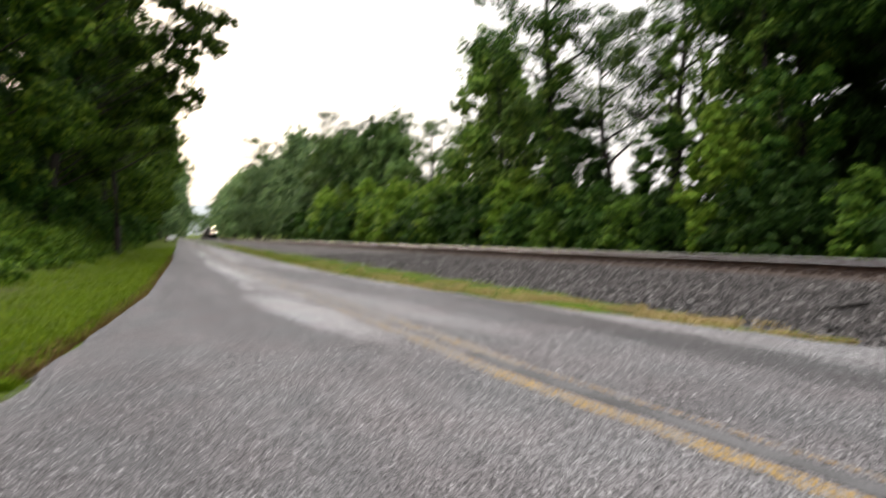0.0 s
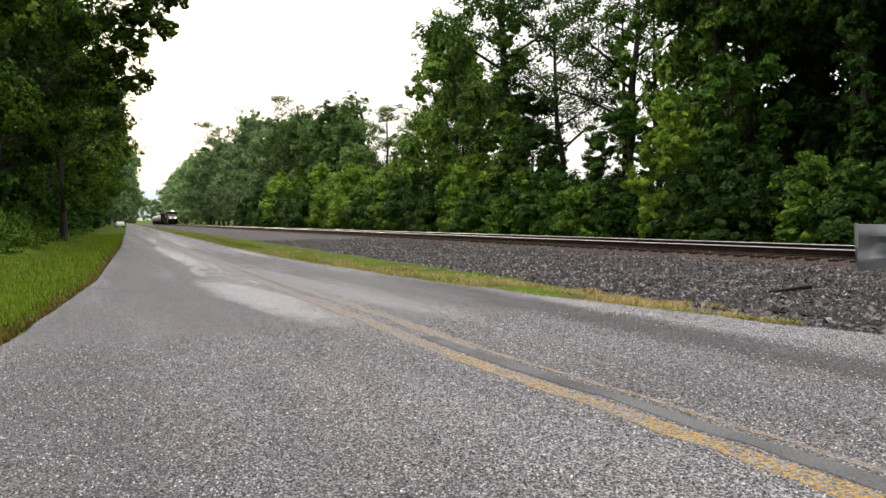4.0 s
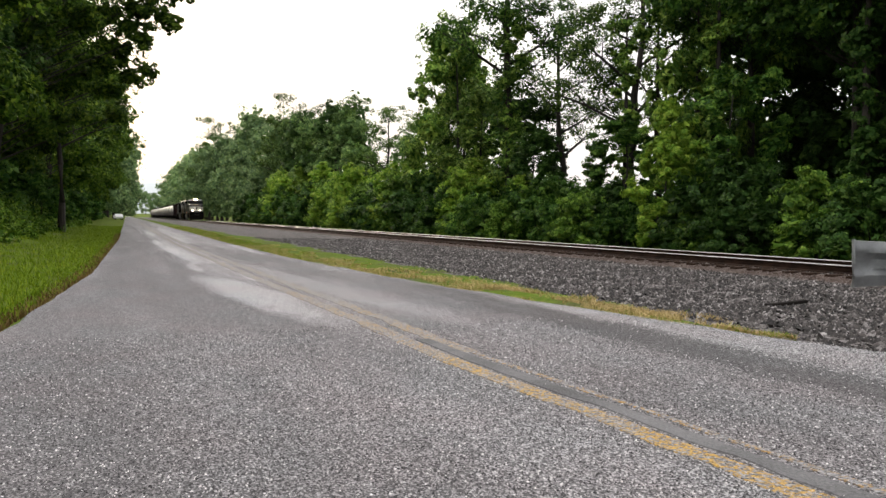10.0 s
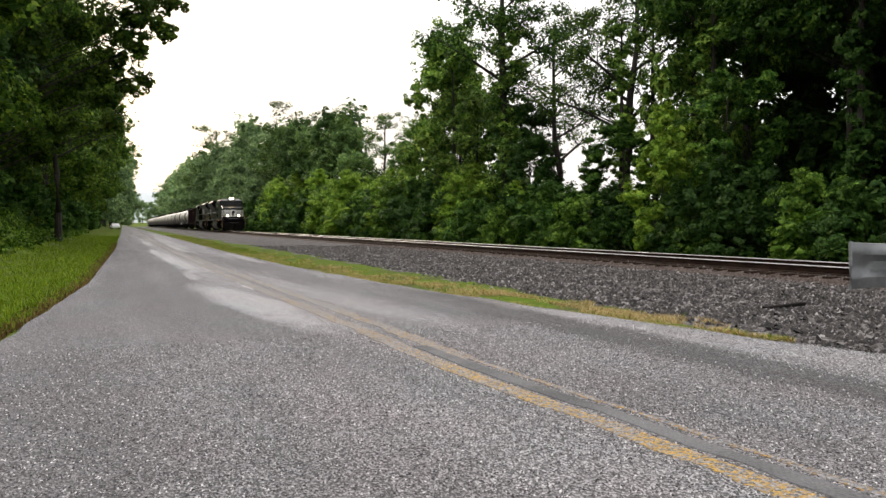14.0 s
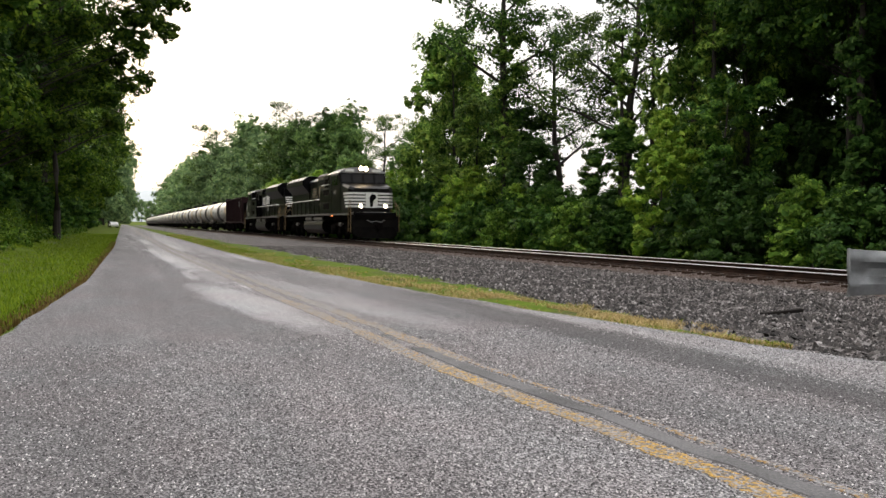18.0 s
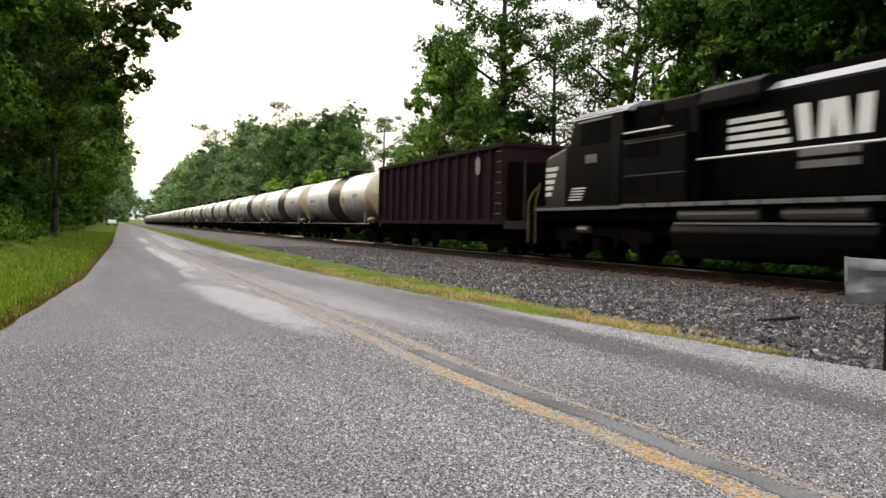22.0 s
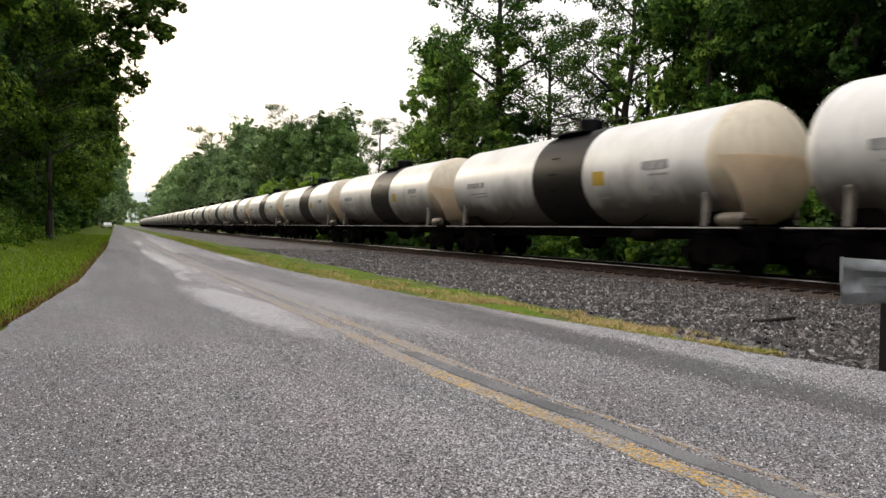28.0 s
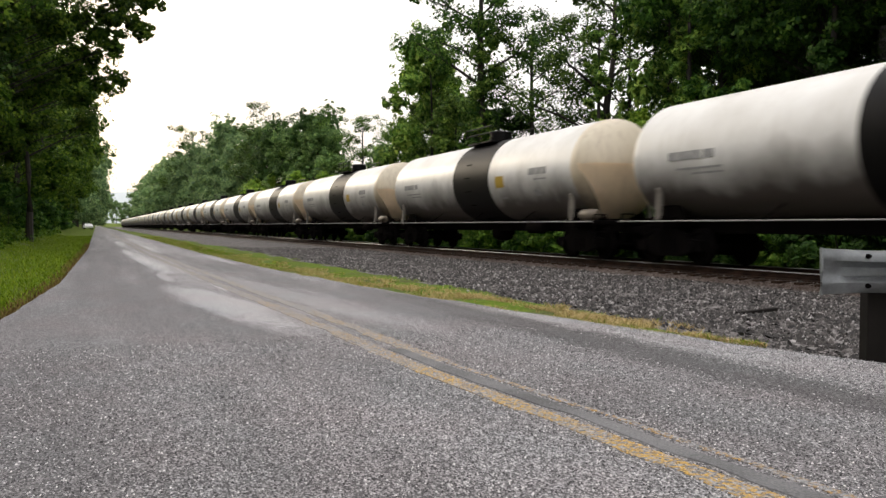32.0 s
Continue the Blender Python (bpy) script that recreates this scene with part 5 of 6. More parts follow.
# ---- plants ----
def leaves(clumps, count, size, gen, droop=0.2):
    """Leaf blades scattered in clumps. clumps: rows of x, y, z, spread, weight and, if known, the way outwards. Each blade is a folded, pointed lobe."""
    c = np.array(clumps, float)
    w = c[:, 4] / c[:, 4].sum()
    idx = gen.choice(len(c), count, p=w)
    d = gen.normal(size=(count, 3))
    d /= np.linalg.norm(d, axis=1)[:, None] + 1e-9
    d[:, 2] += 0.25
    rad = 0.45 + 0.6 * gen.random(count) ** 0.7
    pos = c[idx, :3] + d * (c[idx, 3] * rad)[:, None] * np.array([1.0, 1.0, 0.75])
    if c.shape[1] > 5:
        nrm = c[idx, 5:8] * 0.95 + d * 0.35 + gen.normal(size=(count, 3)) * 0.34 + np.array([0, 0, 0.30])
    else:
        nrm = d * 0.55 + gen.normal(size=(count, 3)) * 0.42 + np.array([0, 0, 0.75])
    nrm /= np.linalg.norm(nrm, axis=1)[:, None] + 1e-9
    t = np.cross(nrm, gen.normal(size=(count, 3)))
    t /= np.linalg.norm(t, axis=1)[:, None] + 1e-9
    t[:, 2] -= droop
    b = np.cross(nrm, t)
    s = (size * (0.6 + 0.8 * gen.random(count)))[:, None]
    v = np.empty((count, 4, 3))
    v[:, 0] = pos - t * s * 0.5
    v[:, 1] = pos + b * s * 0.36 - nrm * s * 0.10
    v[:, 2] = pos + t * s * 0.6
    v[:, 3] = pos - b * s * 0.36 - nrm * s * 0.10
    base = np.arange(count)[:, None] * 4
    f = np.concatenate([base + [0, 1, 2], base + [0, 2, 3]], 0)
    return v.reshape(-1, 3), f


def fast_mesh(name, verts, faces, material, parent=None, label=""):
    """A triangle mesh from arrays."""
    me = bpy.data.meshes.new(name)
    nv, nf = len(verts), len(faces)
    me.vertices.add(nv)
    me.vertices.foreach_set("co", np.asarray(verts, np.float32).ravel())
    me.loops.add(nf * 3)
    me.loops.foreach_set("vertex_index", np.asarray(faces, np.int32).ravel())
    me.polygons.add(nf)
    me.polygons.foreach_set("loop_start", np.arange(nf, dtype=np.int32) * 3)
    me.update(calc_edges=True)
    me.materials.append(material)
    ob = new(name, me)
    if parent is not None:
        ob.parent = parent
    return tagged(ob, label)


def limbs(gen, height, lean, n_limbs, first, reach, r0, vine=False):
    """A tapered trunk with forking limbs; returns the bmesh and the limb tips."""
    bm = bmesh.new()
    pts = [Vector((lean[0] * u * height + 0.25 * math.sin(u * 5 + gen.random()), lean[1] * u * height + 0.2 * math.sin(u * 4 + gen.random() * 3), u * height - 0.4)) for u in np.linspace(0, 1, 7)]
    add_tube(bm, pts, r0, 9, [r0 * (1.25 if i == 0 else 1.0) * (1 - 0.82 * i / 6) for i in range(7)])
    tips = [pts[-1]]
    for k in range(n_limbs):
        u = first + (0.95 - first) * (k + gen.random() * 0.6) / n_limbs
        i = min(5, int(u * 6))
        p = pts[i].lerp(pts[i + 1], u * 6 - i)
        a = k * 2.4 + gen.random()
        ln = reach * (1.05 - 0.6 * u) * (0.7 + 0.5 * gen.random())
        q = p + Vector((math.cos(a) * ln * 0.55, math.sin(a) * ln * 0.55, ln * 0.32))
        e = q + Vector((math.cos(a + 0.3) * ln * 0.5, math.sin(a + 0.3) * ln * 0.5, ln * 0.18))
        rr = r0 * (1 - 0.8 * u) * 0.5
        add_tube(bm, [p, q, e], rr, 6, [rr, rr * 0.7, rr * 0.25])
        tips += [q, e]
        for m in (-1, 1):
            g = q + Vector((math.cos(a + m * 0.9) * ln * 0.4, math.sin(a + m * 0.9) * ln * 0.4, ln * (0.1 + 0.2 * gen.random())))
            add_tube(bm, [q, g], rr * 0.4, 5, [rr * 0.45, rr * 0.15])
            tips.append(g)
    return bm, tips


def tree(name, label, seed, height, lean=(0, 0), n_limbs=14, first=0.25, reach=5.0, r0=0.22, count=20000, size=0.18, spread=1.3, low=0, low_r=2.5, material=None, category="tree", per_tip=2, extra=()):
    gen = np.random.default_rng(seed)
    ob = thing(name, label, category, "trees of the woods")
    bm, tips = limbs(gen, height, lean, n_limbs, first, reach, r0)
    part("trunk", bm, BARK, ob, "rough grey-brown bark", True)
    clumps = []
    for p in tips:
        for _ in range(per_tip):
            o = gen.normal(size=3) * spread * 0.5
            clumps.append((p.x + o[0], p.y + o[1], p.z + o[2] * 0.8, spread * (0.45 + 0.55 * gen.random()), 0.6 + gen.random()))
    for _ in range(low):      # low skirts of leaves and creeper
        a, h = gen.random() * 2 * math.pi, gen.random() ** 1.2
        rr = low_r * (0.4 + 0.7 * gen.random())
        clumps.append((rr * math.cos(a), rr * math.sin(a), 0.5 + h * height * 0.6, spread * (0.5 + 0.5 * gen.random()), 1.0))
    for e in extra:
        clumps.append(e)
    v, f = leaves(clumps, count, size, gen)
    fast_mesh("crown", v, f, material or LEAF, ob, "leafy crown with gaps")
    return ob


def lobe_leaves(lobes, count, size, gen, per=13, core=0.22, core_size=2.2):
    """Leaves in tufts over rounded lobes (rows of x, y, z, radius), with oversized leaves added inside to block light
    and sky.
    """
    tufts, inner = [], []
    for x, y, z, r in lobes:
        k = max(6, int(per * r))
        squash = 0.75 + 0.3 * gen.random()
        for _ in range(k):
            d = gen.normal(size=3)
            d /= np.linalg.norm(d)
            d[2] = d[2] * 0.9 + 0.12
            q = r * (0.72 + 0.40 * gen.random() ** 1.5)
            bend_out = d + 0.35 * gen.normal(size=3)
            tufts.append((x + d[0] * q, y + d[1] * q, z + d[2] * q * squash, r * (0.10 + 0.22 * gen.random() ** 1.6) + 0.08, 0.4 + gen.random(), *bend_out))
        inner.append((x, y, z - 0.10 * r, r * 0.56, r * r))
    v, f = leaves(tufts, count, size, gen)
    w, g = leaves(inner, max(20, int(count * core)), size * core_size, gen)
    return np.concatenate([v, w]), np.concatenate([f, g + len(v)])


def lobed_tree(name, label, seed, height, width, count, size, base=0.08, n=26, lobe=1.25, material=None, r0=0.22, lean=(0, 0), peak=0.45, extra=(), category="tree", trunk_label="rough grey-brown bark", cone=0.55):
    """A full-crowned tree: trunk and limbs carrying rounded leafy lobes."""
    gen = np.random.default_rng(seed)
    ob = thing(name, label, category, "bushes at the foot of the woods" if category == "shrub" else "trees of the woods")
    lobes = []
    for k in range(n):
        u = base + (1.0 - base) * (k + gen.random()) / n
        prof = math.sin(math.pi * min(1.0, 0.12 + 0.88 * u / (2 * peak))) if u < peak else max(0.0, 1 - ((u - peak) / (1.04 - peak)) ** 2) ** cone
        a = k * 2.4 + gen.normal() * 0.3
        rad = max(0.0, width * 0.5 * prof - lobe * 0.5) * (0.55 + 0.58 * gen.random())
        lobes.append((rad * math.cos(a) + lean[0] * u * height, rad * math.sin(a) + lean[1] * u * height, u * height, lobe * (0.55 + 0.75 * gen.random() ** 1.4)))
    lobes += list(extra)
    bm = bmesh.new()
    pts = [Vector((lean[0] * u * height + 0.2 * math.sin(u * 5 + seed), lean[1] * u * height + 0.15 * math.sin(u * 4 + seed), u * height * 0.94 - 0.4)) for u in np.linspace(0, 1, 7)]
    add_tube(bm, pts, r0, 9, [r0 * (1.25 if i == 0 else 1.0) * (1 - 0.84 * i / 6) for i in range(7)])
    for x, y, z, r in lobes:
        u = min(0.95, max(0.05, (z - 0.35 * math.hypot(x, y)) / height))
        i = min(5, int(u * 6))
        p = pts[i].lerp(pts[i + 1], u * 6 - i)
        rr = r0 * (1 - 0.8 * u) * 0.19
        m = p.lerp(Vector((x, y, z)), 0.55) + Vector((0, 0, 0.12 * r))
        add_tube(bm, [p, m, (x, y, z)], rr, 6, [rr, rr * 0.7, rr * 0.3])
    part("trunk", bm, BARK, ob, trunk_label, True)
    v, f = lobe_leaves(lobes, count, size, gen)
    fast_mesh("crown", v, f, material or LEAF, ob, "dense leafy crown of rounded lobes")
    return ob


def creeper_column(seed, height, width, count, size, material):
    """A dead trunk wrapped from foot to top in creeper that hangs in tiers."""
    gen = np.random.default_rng(seed)
    ob = thing("creeper_tree", "slim trunk wrapped from foot to top in hanging green creeper", "tree", "trees of the woods")
    part("trunk", tube([(0, 0, -0.4), (0.1, 0.05, height * 0.5), (0.05, 0.1, height)], 0.14, 8, [0.17, 0.13, 0.05]), BARK, ob, "rough grey-brown bark", True)
    lobes = []
    for k in range(int(height * 1.5)):
        z = 0.4 + k / 1.5
        lobes.append((gen.normal() * width * 0.3, gen.normal() * width * 0.3, z, width * (0.38 + 0.3 * gen.random())))
    v, f = lobe_leaves(lobes, count, size, gen, per=16)
    fast_mesh("crown", v, f, material, ob, "hanging creeper leaves")
    return ob


def put(proto, x, y, turn=0.0, scale=1.0, tall=None, label=""):
    """A copy of a plant standing on the ground."""
    ob = copy_thing(proto, pose(x, y, land(x, y) - 0.05, 0, 0, turn))
    ob.scale = (scale, scale, tall or scale)
    if label:
        tagged(ob, label)
    return ob


def recolour(ob, material):
    """Gives a copied plant another leaf tone, which carries shade, sunlight or haze."""
    for c in ob.children:
        if c.name.startswith(("crown", "foliage")):
            c.data = c.data.copy()
            c.data.materials[0] = material
    return ob


def settle(proto, x, y, turn=0.0, scale=1.0, tall=None):
    proto.matrix_basis = pose(x, y, land(x, y) - 0.05, 0, 0, turn)
    proto.scale = (scale, scale, tall or scale)


def along(px, x):
    """The y at which the direction px (degrees right of the track) meets the line x."""
    return x / math.tan(radians(px))


def build_right_woods():
    lush = lobed_tree("broadleaf_tree", "dense bright green broadleaf tree beside the railway", 11, 14.0, 8.6, 23000, 0.185, n=27, lobe=1.6, material=LEAF_LUSH, peak=0.40)
    settle(lush, 23.6, 56.5, 0, 0.95, 1.12)
    put(lush, 23.0, 50.3, 140, 0.72, 0.74)
    put(lush, 23.4, 61.5, 200, 0.62, 0.72)
    put(lush, 25.2, 59.0, 260, 0.85, 1.02)
    put(lush, 25.8, 30.4, 310, 0.70, 1.15)
    # copies whose darker leaves carry the shade of the trees around
    shade = recolour(put(lush, 25.0, 47.8, 30, 0.80, 0.66, label="tree with leaves toned dark for the shade of its neighbours"), LEAF_DARK)
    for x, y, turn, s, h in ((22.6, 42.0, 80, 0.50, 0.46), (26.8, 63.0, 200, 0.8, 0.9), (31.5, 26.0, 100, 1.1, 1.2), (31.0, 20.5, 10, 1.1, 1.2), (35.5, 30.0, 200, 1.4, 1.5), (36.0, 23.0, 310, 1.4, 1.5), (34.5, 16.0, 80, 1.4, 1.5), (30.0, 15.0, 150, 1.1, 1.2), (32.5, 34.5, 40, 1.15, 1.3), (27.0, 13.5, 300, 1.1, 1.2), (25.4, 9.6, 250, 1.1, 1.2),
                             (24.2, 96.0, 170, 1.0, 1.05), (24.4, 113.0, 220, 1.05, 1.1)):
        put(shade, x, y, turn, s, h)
    plain = recolour(put(lush, 23.6, 84.0, 40, 0.8, 0.62, label="green broadleaf tree in the wood's second row"), LEAF_MID)
    for x, y, turn, s, h in ((24.4, 92.0, 200, 1.0, 0.92), (24.4, 70.0, 100, 0.6, 0.62), (23.8, 104.5, 300, 1.0, 0.98), (23.8, 120.5, 80, 1.0, 1.15), (23.0, 4.5, 60, 1.0, 1.1)):
        put(plain, x, y, turn, s, h)
    tall = tree("tall_tree", "tall creeper-clad tree with an open crown", 12, 19.5, n_limbs=13, first=0.50, reach=5.4, r0=0.38, count=17000, size=0.18, spread=1.0, low=40, low_r=0.7, per_tip=3, material=LEAF)
    settle(tall, 22.0, 44.4, 0, 1.0)
    put(tall, 29, 20, 250, 1.0)
    open_tree = tree("open_tree", "dark thin-leaved tree with sky showing through", 13, 15.0, n_limbs=11, first=0.36, reach=5.2, r0=0.30, count=11500, size=0.15, spread=0.92, material=LEAF_OPEN, per_tip=2)
    settle(open_tree, 26.0, 45.0, 0, 0.95)
    for x, y, turn, s in ((26.0, 36.8, 120, 1.12), (29.5, 39.5, 10, 0.9), (25, 95, 310, 1.0), (25.5, 79.5, 60, 0.84), (25, 123, 200, 1.28), (24.5, 128, 20, 1.15), (23.5, 222, 150, 1.8)):
        put(open_tree, x, y, turn, s)
    # trees at the wood's edge: one bright, creeper columns, a canopy that roofs a dark hollow
    young = lobed_tree("young_tree", "bright yellow-green young tree at the wood's edge", 14, 6.3, 3.2, 14000, 0.115, base=0.06, n=26, lobe=0.62, material=LEAF_YOUNG, r0=0.07, peak=0.34, cone=0.8)
    settle(young, 20.7, 27.0, 0, 1.0)
    for x, y, turn, s, h in ((21.4, 41.5, 90, 0.85, 0.62), (20.6, 88, 130, 1.5, 1.2), (20.6, 99, 30, 1.6, 1.3), (20.4, 111, 260, 1.6, 1.3), (21.3, 47.5, 10, 1.3, 0.85), (20.8, 77, 60, 1.3, 1.0)):
        put(young, x, y, turn, s, h)
    column = creeper_column(18, 13.5, 1.25, 9000, 0.14, LEAF_LUSH)
    settle(column, 24.0, 28.0, 0, 1.0)
    for x, y, turn, s in ((25.2, 30.6, 60, 1.05), (23.6, 34.4, 300, 0.85), (21.8, 44.1, 20, 1.05)):
        put(column, x, y, turn, s)
    recolour(put(column, 24.4, 20.7, 140, 1.0, label="slim trunk under hanging creeper toned dark for deep shade"), LEAF_DARK)
    roof = [(1.2 * math.cos(k * 2.4) * (k % 4) - 1.6, 3.4 * math.sin(k * 1.7), 9.2 + 0.9 * (k % 4), 1.0 + 0.25 * (k % 3)) for k in range(22)]
    canopy = lobed_tree("canopy_tree", "tall tree whose bright canopy roofs a dark hollow", 19, 15.0, 8.5, 19000, 0.16, base=0.62, n=16, lobe=1.3, material=LEAF, r0=0.24, peak=0.74, extra=roof + [(0.3, 0.2, 8.2, 1.0), (-1.2, 0.8, 8.5, 0.9), (-0.8, -1.6, 8.3, 0.9), (-2.4, -0.5, 8.7, 0.8), (-0.6, 2.2, 8.4, 0.9)])
    settle(canopy, 26.0, 22.6, 0, 1.0)
    put(canopy, 26.2, 15.4, 20, 1.0)
    put(canopy, 26.2, 28.6, 250, 0.95, 1.08)
    limb = lobed_tree("edge_tree", "leafy tree at the wood's edge with spreading lower limbs", 20, 7.4, 4.6, 14000, 0.125, base=0.30, n=18, lobe=0.85, material=LEAF, r0=0.10, peak=0.6)
    settle(limb, 23.0, 26.0, 0, 1.0)
    put(limb, 22.6, 33.0, 120, 1.0, 0.85)
    put(limb, 22.8, 14.6, 30, 0.9, 0.9)
    # bushes along the foot of the wood
    bright = lobed_tree("shrub", "bright green leafy bush beside the railway", 15, 3.2, 4.0, 7000, 0.125, base=0.10, n=15, lobe=0.75, material=LEAF_LIGHT, r0=0.05, peak=0.35, category="shrub", trunk_label="thin stems")
    dull = lobed_tree("shrub", "green leafy bush beside the railway", 16, 2.9, 4.4, 7000, 0.13, base=0.08, n=15, lobe=0.8, material=LEAF, r0=0.05, peak=0.30, category="shrub", trunk_label="thin stems")
    settle(bright, 19.8, 67.5, 0, 1.2)
    settle(dull, 20.4, 50.5, 30, 1.0)
    for x, y, turn, s in ((19.8, 76.0, 50, 1.2), (19.2, 39.3, 150, 0.65), (20.2, 19.0, 80, 0.85), (19.8, 82, 20, 1.4), (19.6, 31.5, 300, 0.75), (20.2, 24.6, 90, 0.62), (20.0, 59.5, 90, 1.3), (19.2, 9.0, 10, 0.9), (20.6, 46.0, 200, 0.95)):
        put(bright, x, y, turn, s)
    for x, y, turn, s in ((19.9, 48.5, 50, 1.1), (19.8, 43, 110, 0.95), (20.8, 36.3, 200, 1.1), (20.6, 33.4, 10, 1.0), (20.2, 120, 0, 1.8), (20.5, 6.5, 10, 1.2), (21.8, 39.0, 10, 1.25), (20.8, 62.5, 60, 1.4), (20.4, 93.5, 40, 1.7), (20.4, 105, 140, 1.7), (20.4, 29.6, 50, 0.7)):
        put(dull, x, y, turn, s)
    # sunlight on these bushes is put into a paler leaf colour
    sunny = recolour(put(bright, 20.2, 63.5, 40, 1.1, label="bush beside the railway with leaves toned pale for sunlight"), LEAF_YOUNG)
    for x, y, turn, s in ((19.6, 71.5, 130, 1.7), (21.4, 61.5, 220, 1.6), (19.5, 79.5, 300, 1.2), (20.4, 47.4, 80, 1.25), (20.2, 109, 10, 2.0)):
        put(sunny, x, y, turn, s)
    # bushes recoloured dark to paint the shade at the wood's foot
    gloom = recolour(put(dull, 20.9, 20.6, 30, 0.85, label="bush with leaves toned dark for the shade under the trees"), LEAF_DARK)
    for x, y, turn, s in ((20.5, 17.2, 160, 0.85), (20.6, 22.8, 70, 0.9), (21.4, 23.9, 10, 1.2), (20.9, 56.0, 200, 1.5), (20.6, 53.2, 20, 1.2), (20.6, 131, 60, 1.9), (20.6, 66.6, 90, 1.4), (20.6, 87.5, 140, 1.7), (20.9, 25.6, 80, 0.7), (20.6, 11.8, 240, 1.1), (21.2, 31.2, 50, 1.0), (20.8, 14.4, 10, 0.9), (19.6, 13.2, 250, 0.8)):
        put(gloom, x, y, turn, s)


def build_left_woods():
    over = [(6.2, 0.8, 10.2, 0.9), (5.2, -0.6, 10.4, 0.9), (4.6, 0.9, 9.0, 0.9), (5.4, 0.0, 8.3, 0.8), (4.4, 0.2, 6.6, 0.9), (4.9, 0.9, 4.4, 0.7), (5.9, -1.6, 12.2, 0.9), (3.6, -1.2, 11.8, 0.9), (7.9, 0.2, 12.2, 0.7), (7.6, 1.2, 10.2, 0.75), (7.1, 0.4, 8.6, 0.7), (6.4, 1.8, 6.6, 0.6), (7.4, 0.5, 11.8, 0.85), (6.6, -1.0, 11.0, 1.0), (6.9, 1.4, 9.3, 0.8), (5.9, 0.2, 9.2, 1.1), (6.0, -0.6, 7.6, 0.8), (5.0, 0.8, 7.4, 1.1), (5.6, 1.2, 6.2, 0.7), (4.6, -0.4, 5.4, 1.0), (5.0, 0.4, 12.6, 1.1),
            (3.4, 0.6, 10.6, 1.2), (3.6, -0.8, 8.2, 1.2), (3.2, 1.0, 6.2, 1.2), (2.4, -0.4, 12.4, 1.1), (2.6, 0.5, 4.2, 1.0), (7.0, -2.6, 12.6, 0.9), (4.2, -2.4, 13.2, 1.0)]
    lean = lobed_tree("leaning_tree", "dark tree leaning over the road with loose outer twigs", 24, 15.5, 7.0, 44000, 0.125, base=0.22, n=18, lobe=1.4, material=LEAF_SIDE, r0=0.25, lean=(0.06, 0), peak=0.55, extra=over)
    settle(lean, -5.2, 38.0, 0, 1.0)
    side = lobed_tree("roadside_tree", "dark roadside tree with a full crown", 21, 16.0, 9.8, 25000, 0.16, base=0.10, n=28, lobe=1.75, material=LEAF_SIDE, r0=0.26, peak=0.5)
    settle(side, -6.6, 28.5, 15, 0.95)
    for x, y, turn, s in ((-6.6, 45.5, 20, 1.0), (-5.6, 54.0, 330, 1.0), (-5.0, 63.0, 80, 1.05), (-4.6, 74.0, 200, 1.1), (-4.6, 87.0, 20, 1.1), (-10.5, 50, 60, 1.1), (-4.4, 102.0, 290, 1.15)):
        put(side, x, y, turn, s)
    # darker leaf colour paints the shade on these roadside copies
    gloom = recolour(put(side, -8.2, 34.0, 230, 1.05, label="roadside tree with leaves toned dark for shade"), LEAF_DARK)
    put(gloom, -8.4, 41.0, 60, 1.0)
    put(gloom, -9.5, 26.0, 160, 1.05)
    bare = tree("slender_tree", "slender roadside tree with a bare lower trunk", 26, 12.0, n_limbs=12, first=0.40, reach=3.8, r0=0.19, count=9000, size=0.20, spread=0.9, material=LEAF_SIDE)
    settle(bare, -3.3, 46.5, 0, 1.0)
    low = lobed_tree("shrub", "green undergrowth below the roadside trees", 22, 2.5, 4.0, 4500, 0.19, base=0.06, n=14, lobe=0.6, material=LEAF, r0=0.05, peak=0.3, category="shrub", trunk_label="thin stems")
    settle(low, -5.8, 44, 0, 1.0)
    for x, y, turn, s in ((-5.6, 36.5, 40, 0.8), (-6.2, 52, 90, 1.1), (-5.6, 58, 150, 0.9), (-5.8, 66, 210, 1.0), (-5.6, 78, 10, 1.0), (-5.6, 92, 60, 1.1), (-6.8, 40, 120, 1.1), (-7.4, 60, 10, 1.4), (-6.0, 30.5, 10, 0.9), (-4.4, 49.5, 70, 0.7), (-4.3, 56, 200, 0.8), (-4.2, 63, 130, 0.9), (-4.2, 71, 20, 1.0), (-4.2, 84, 250, 1.1), (-4.2, 98, 160, 1.2), (-4.2, 108, 60, 1.2)):
        put(low, x, y, turn, s)


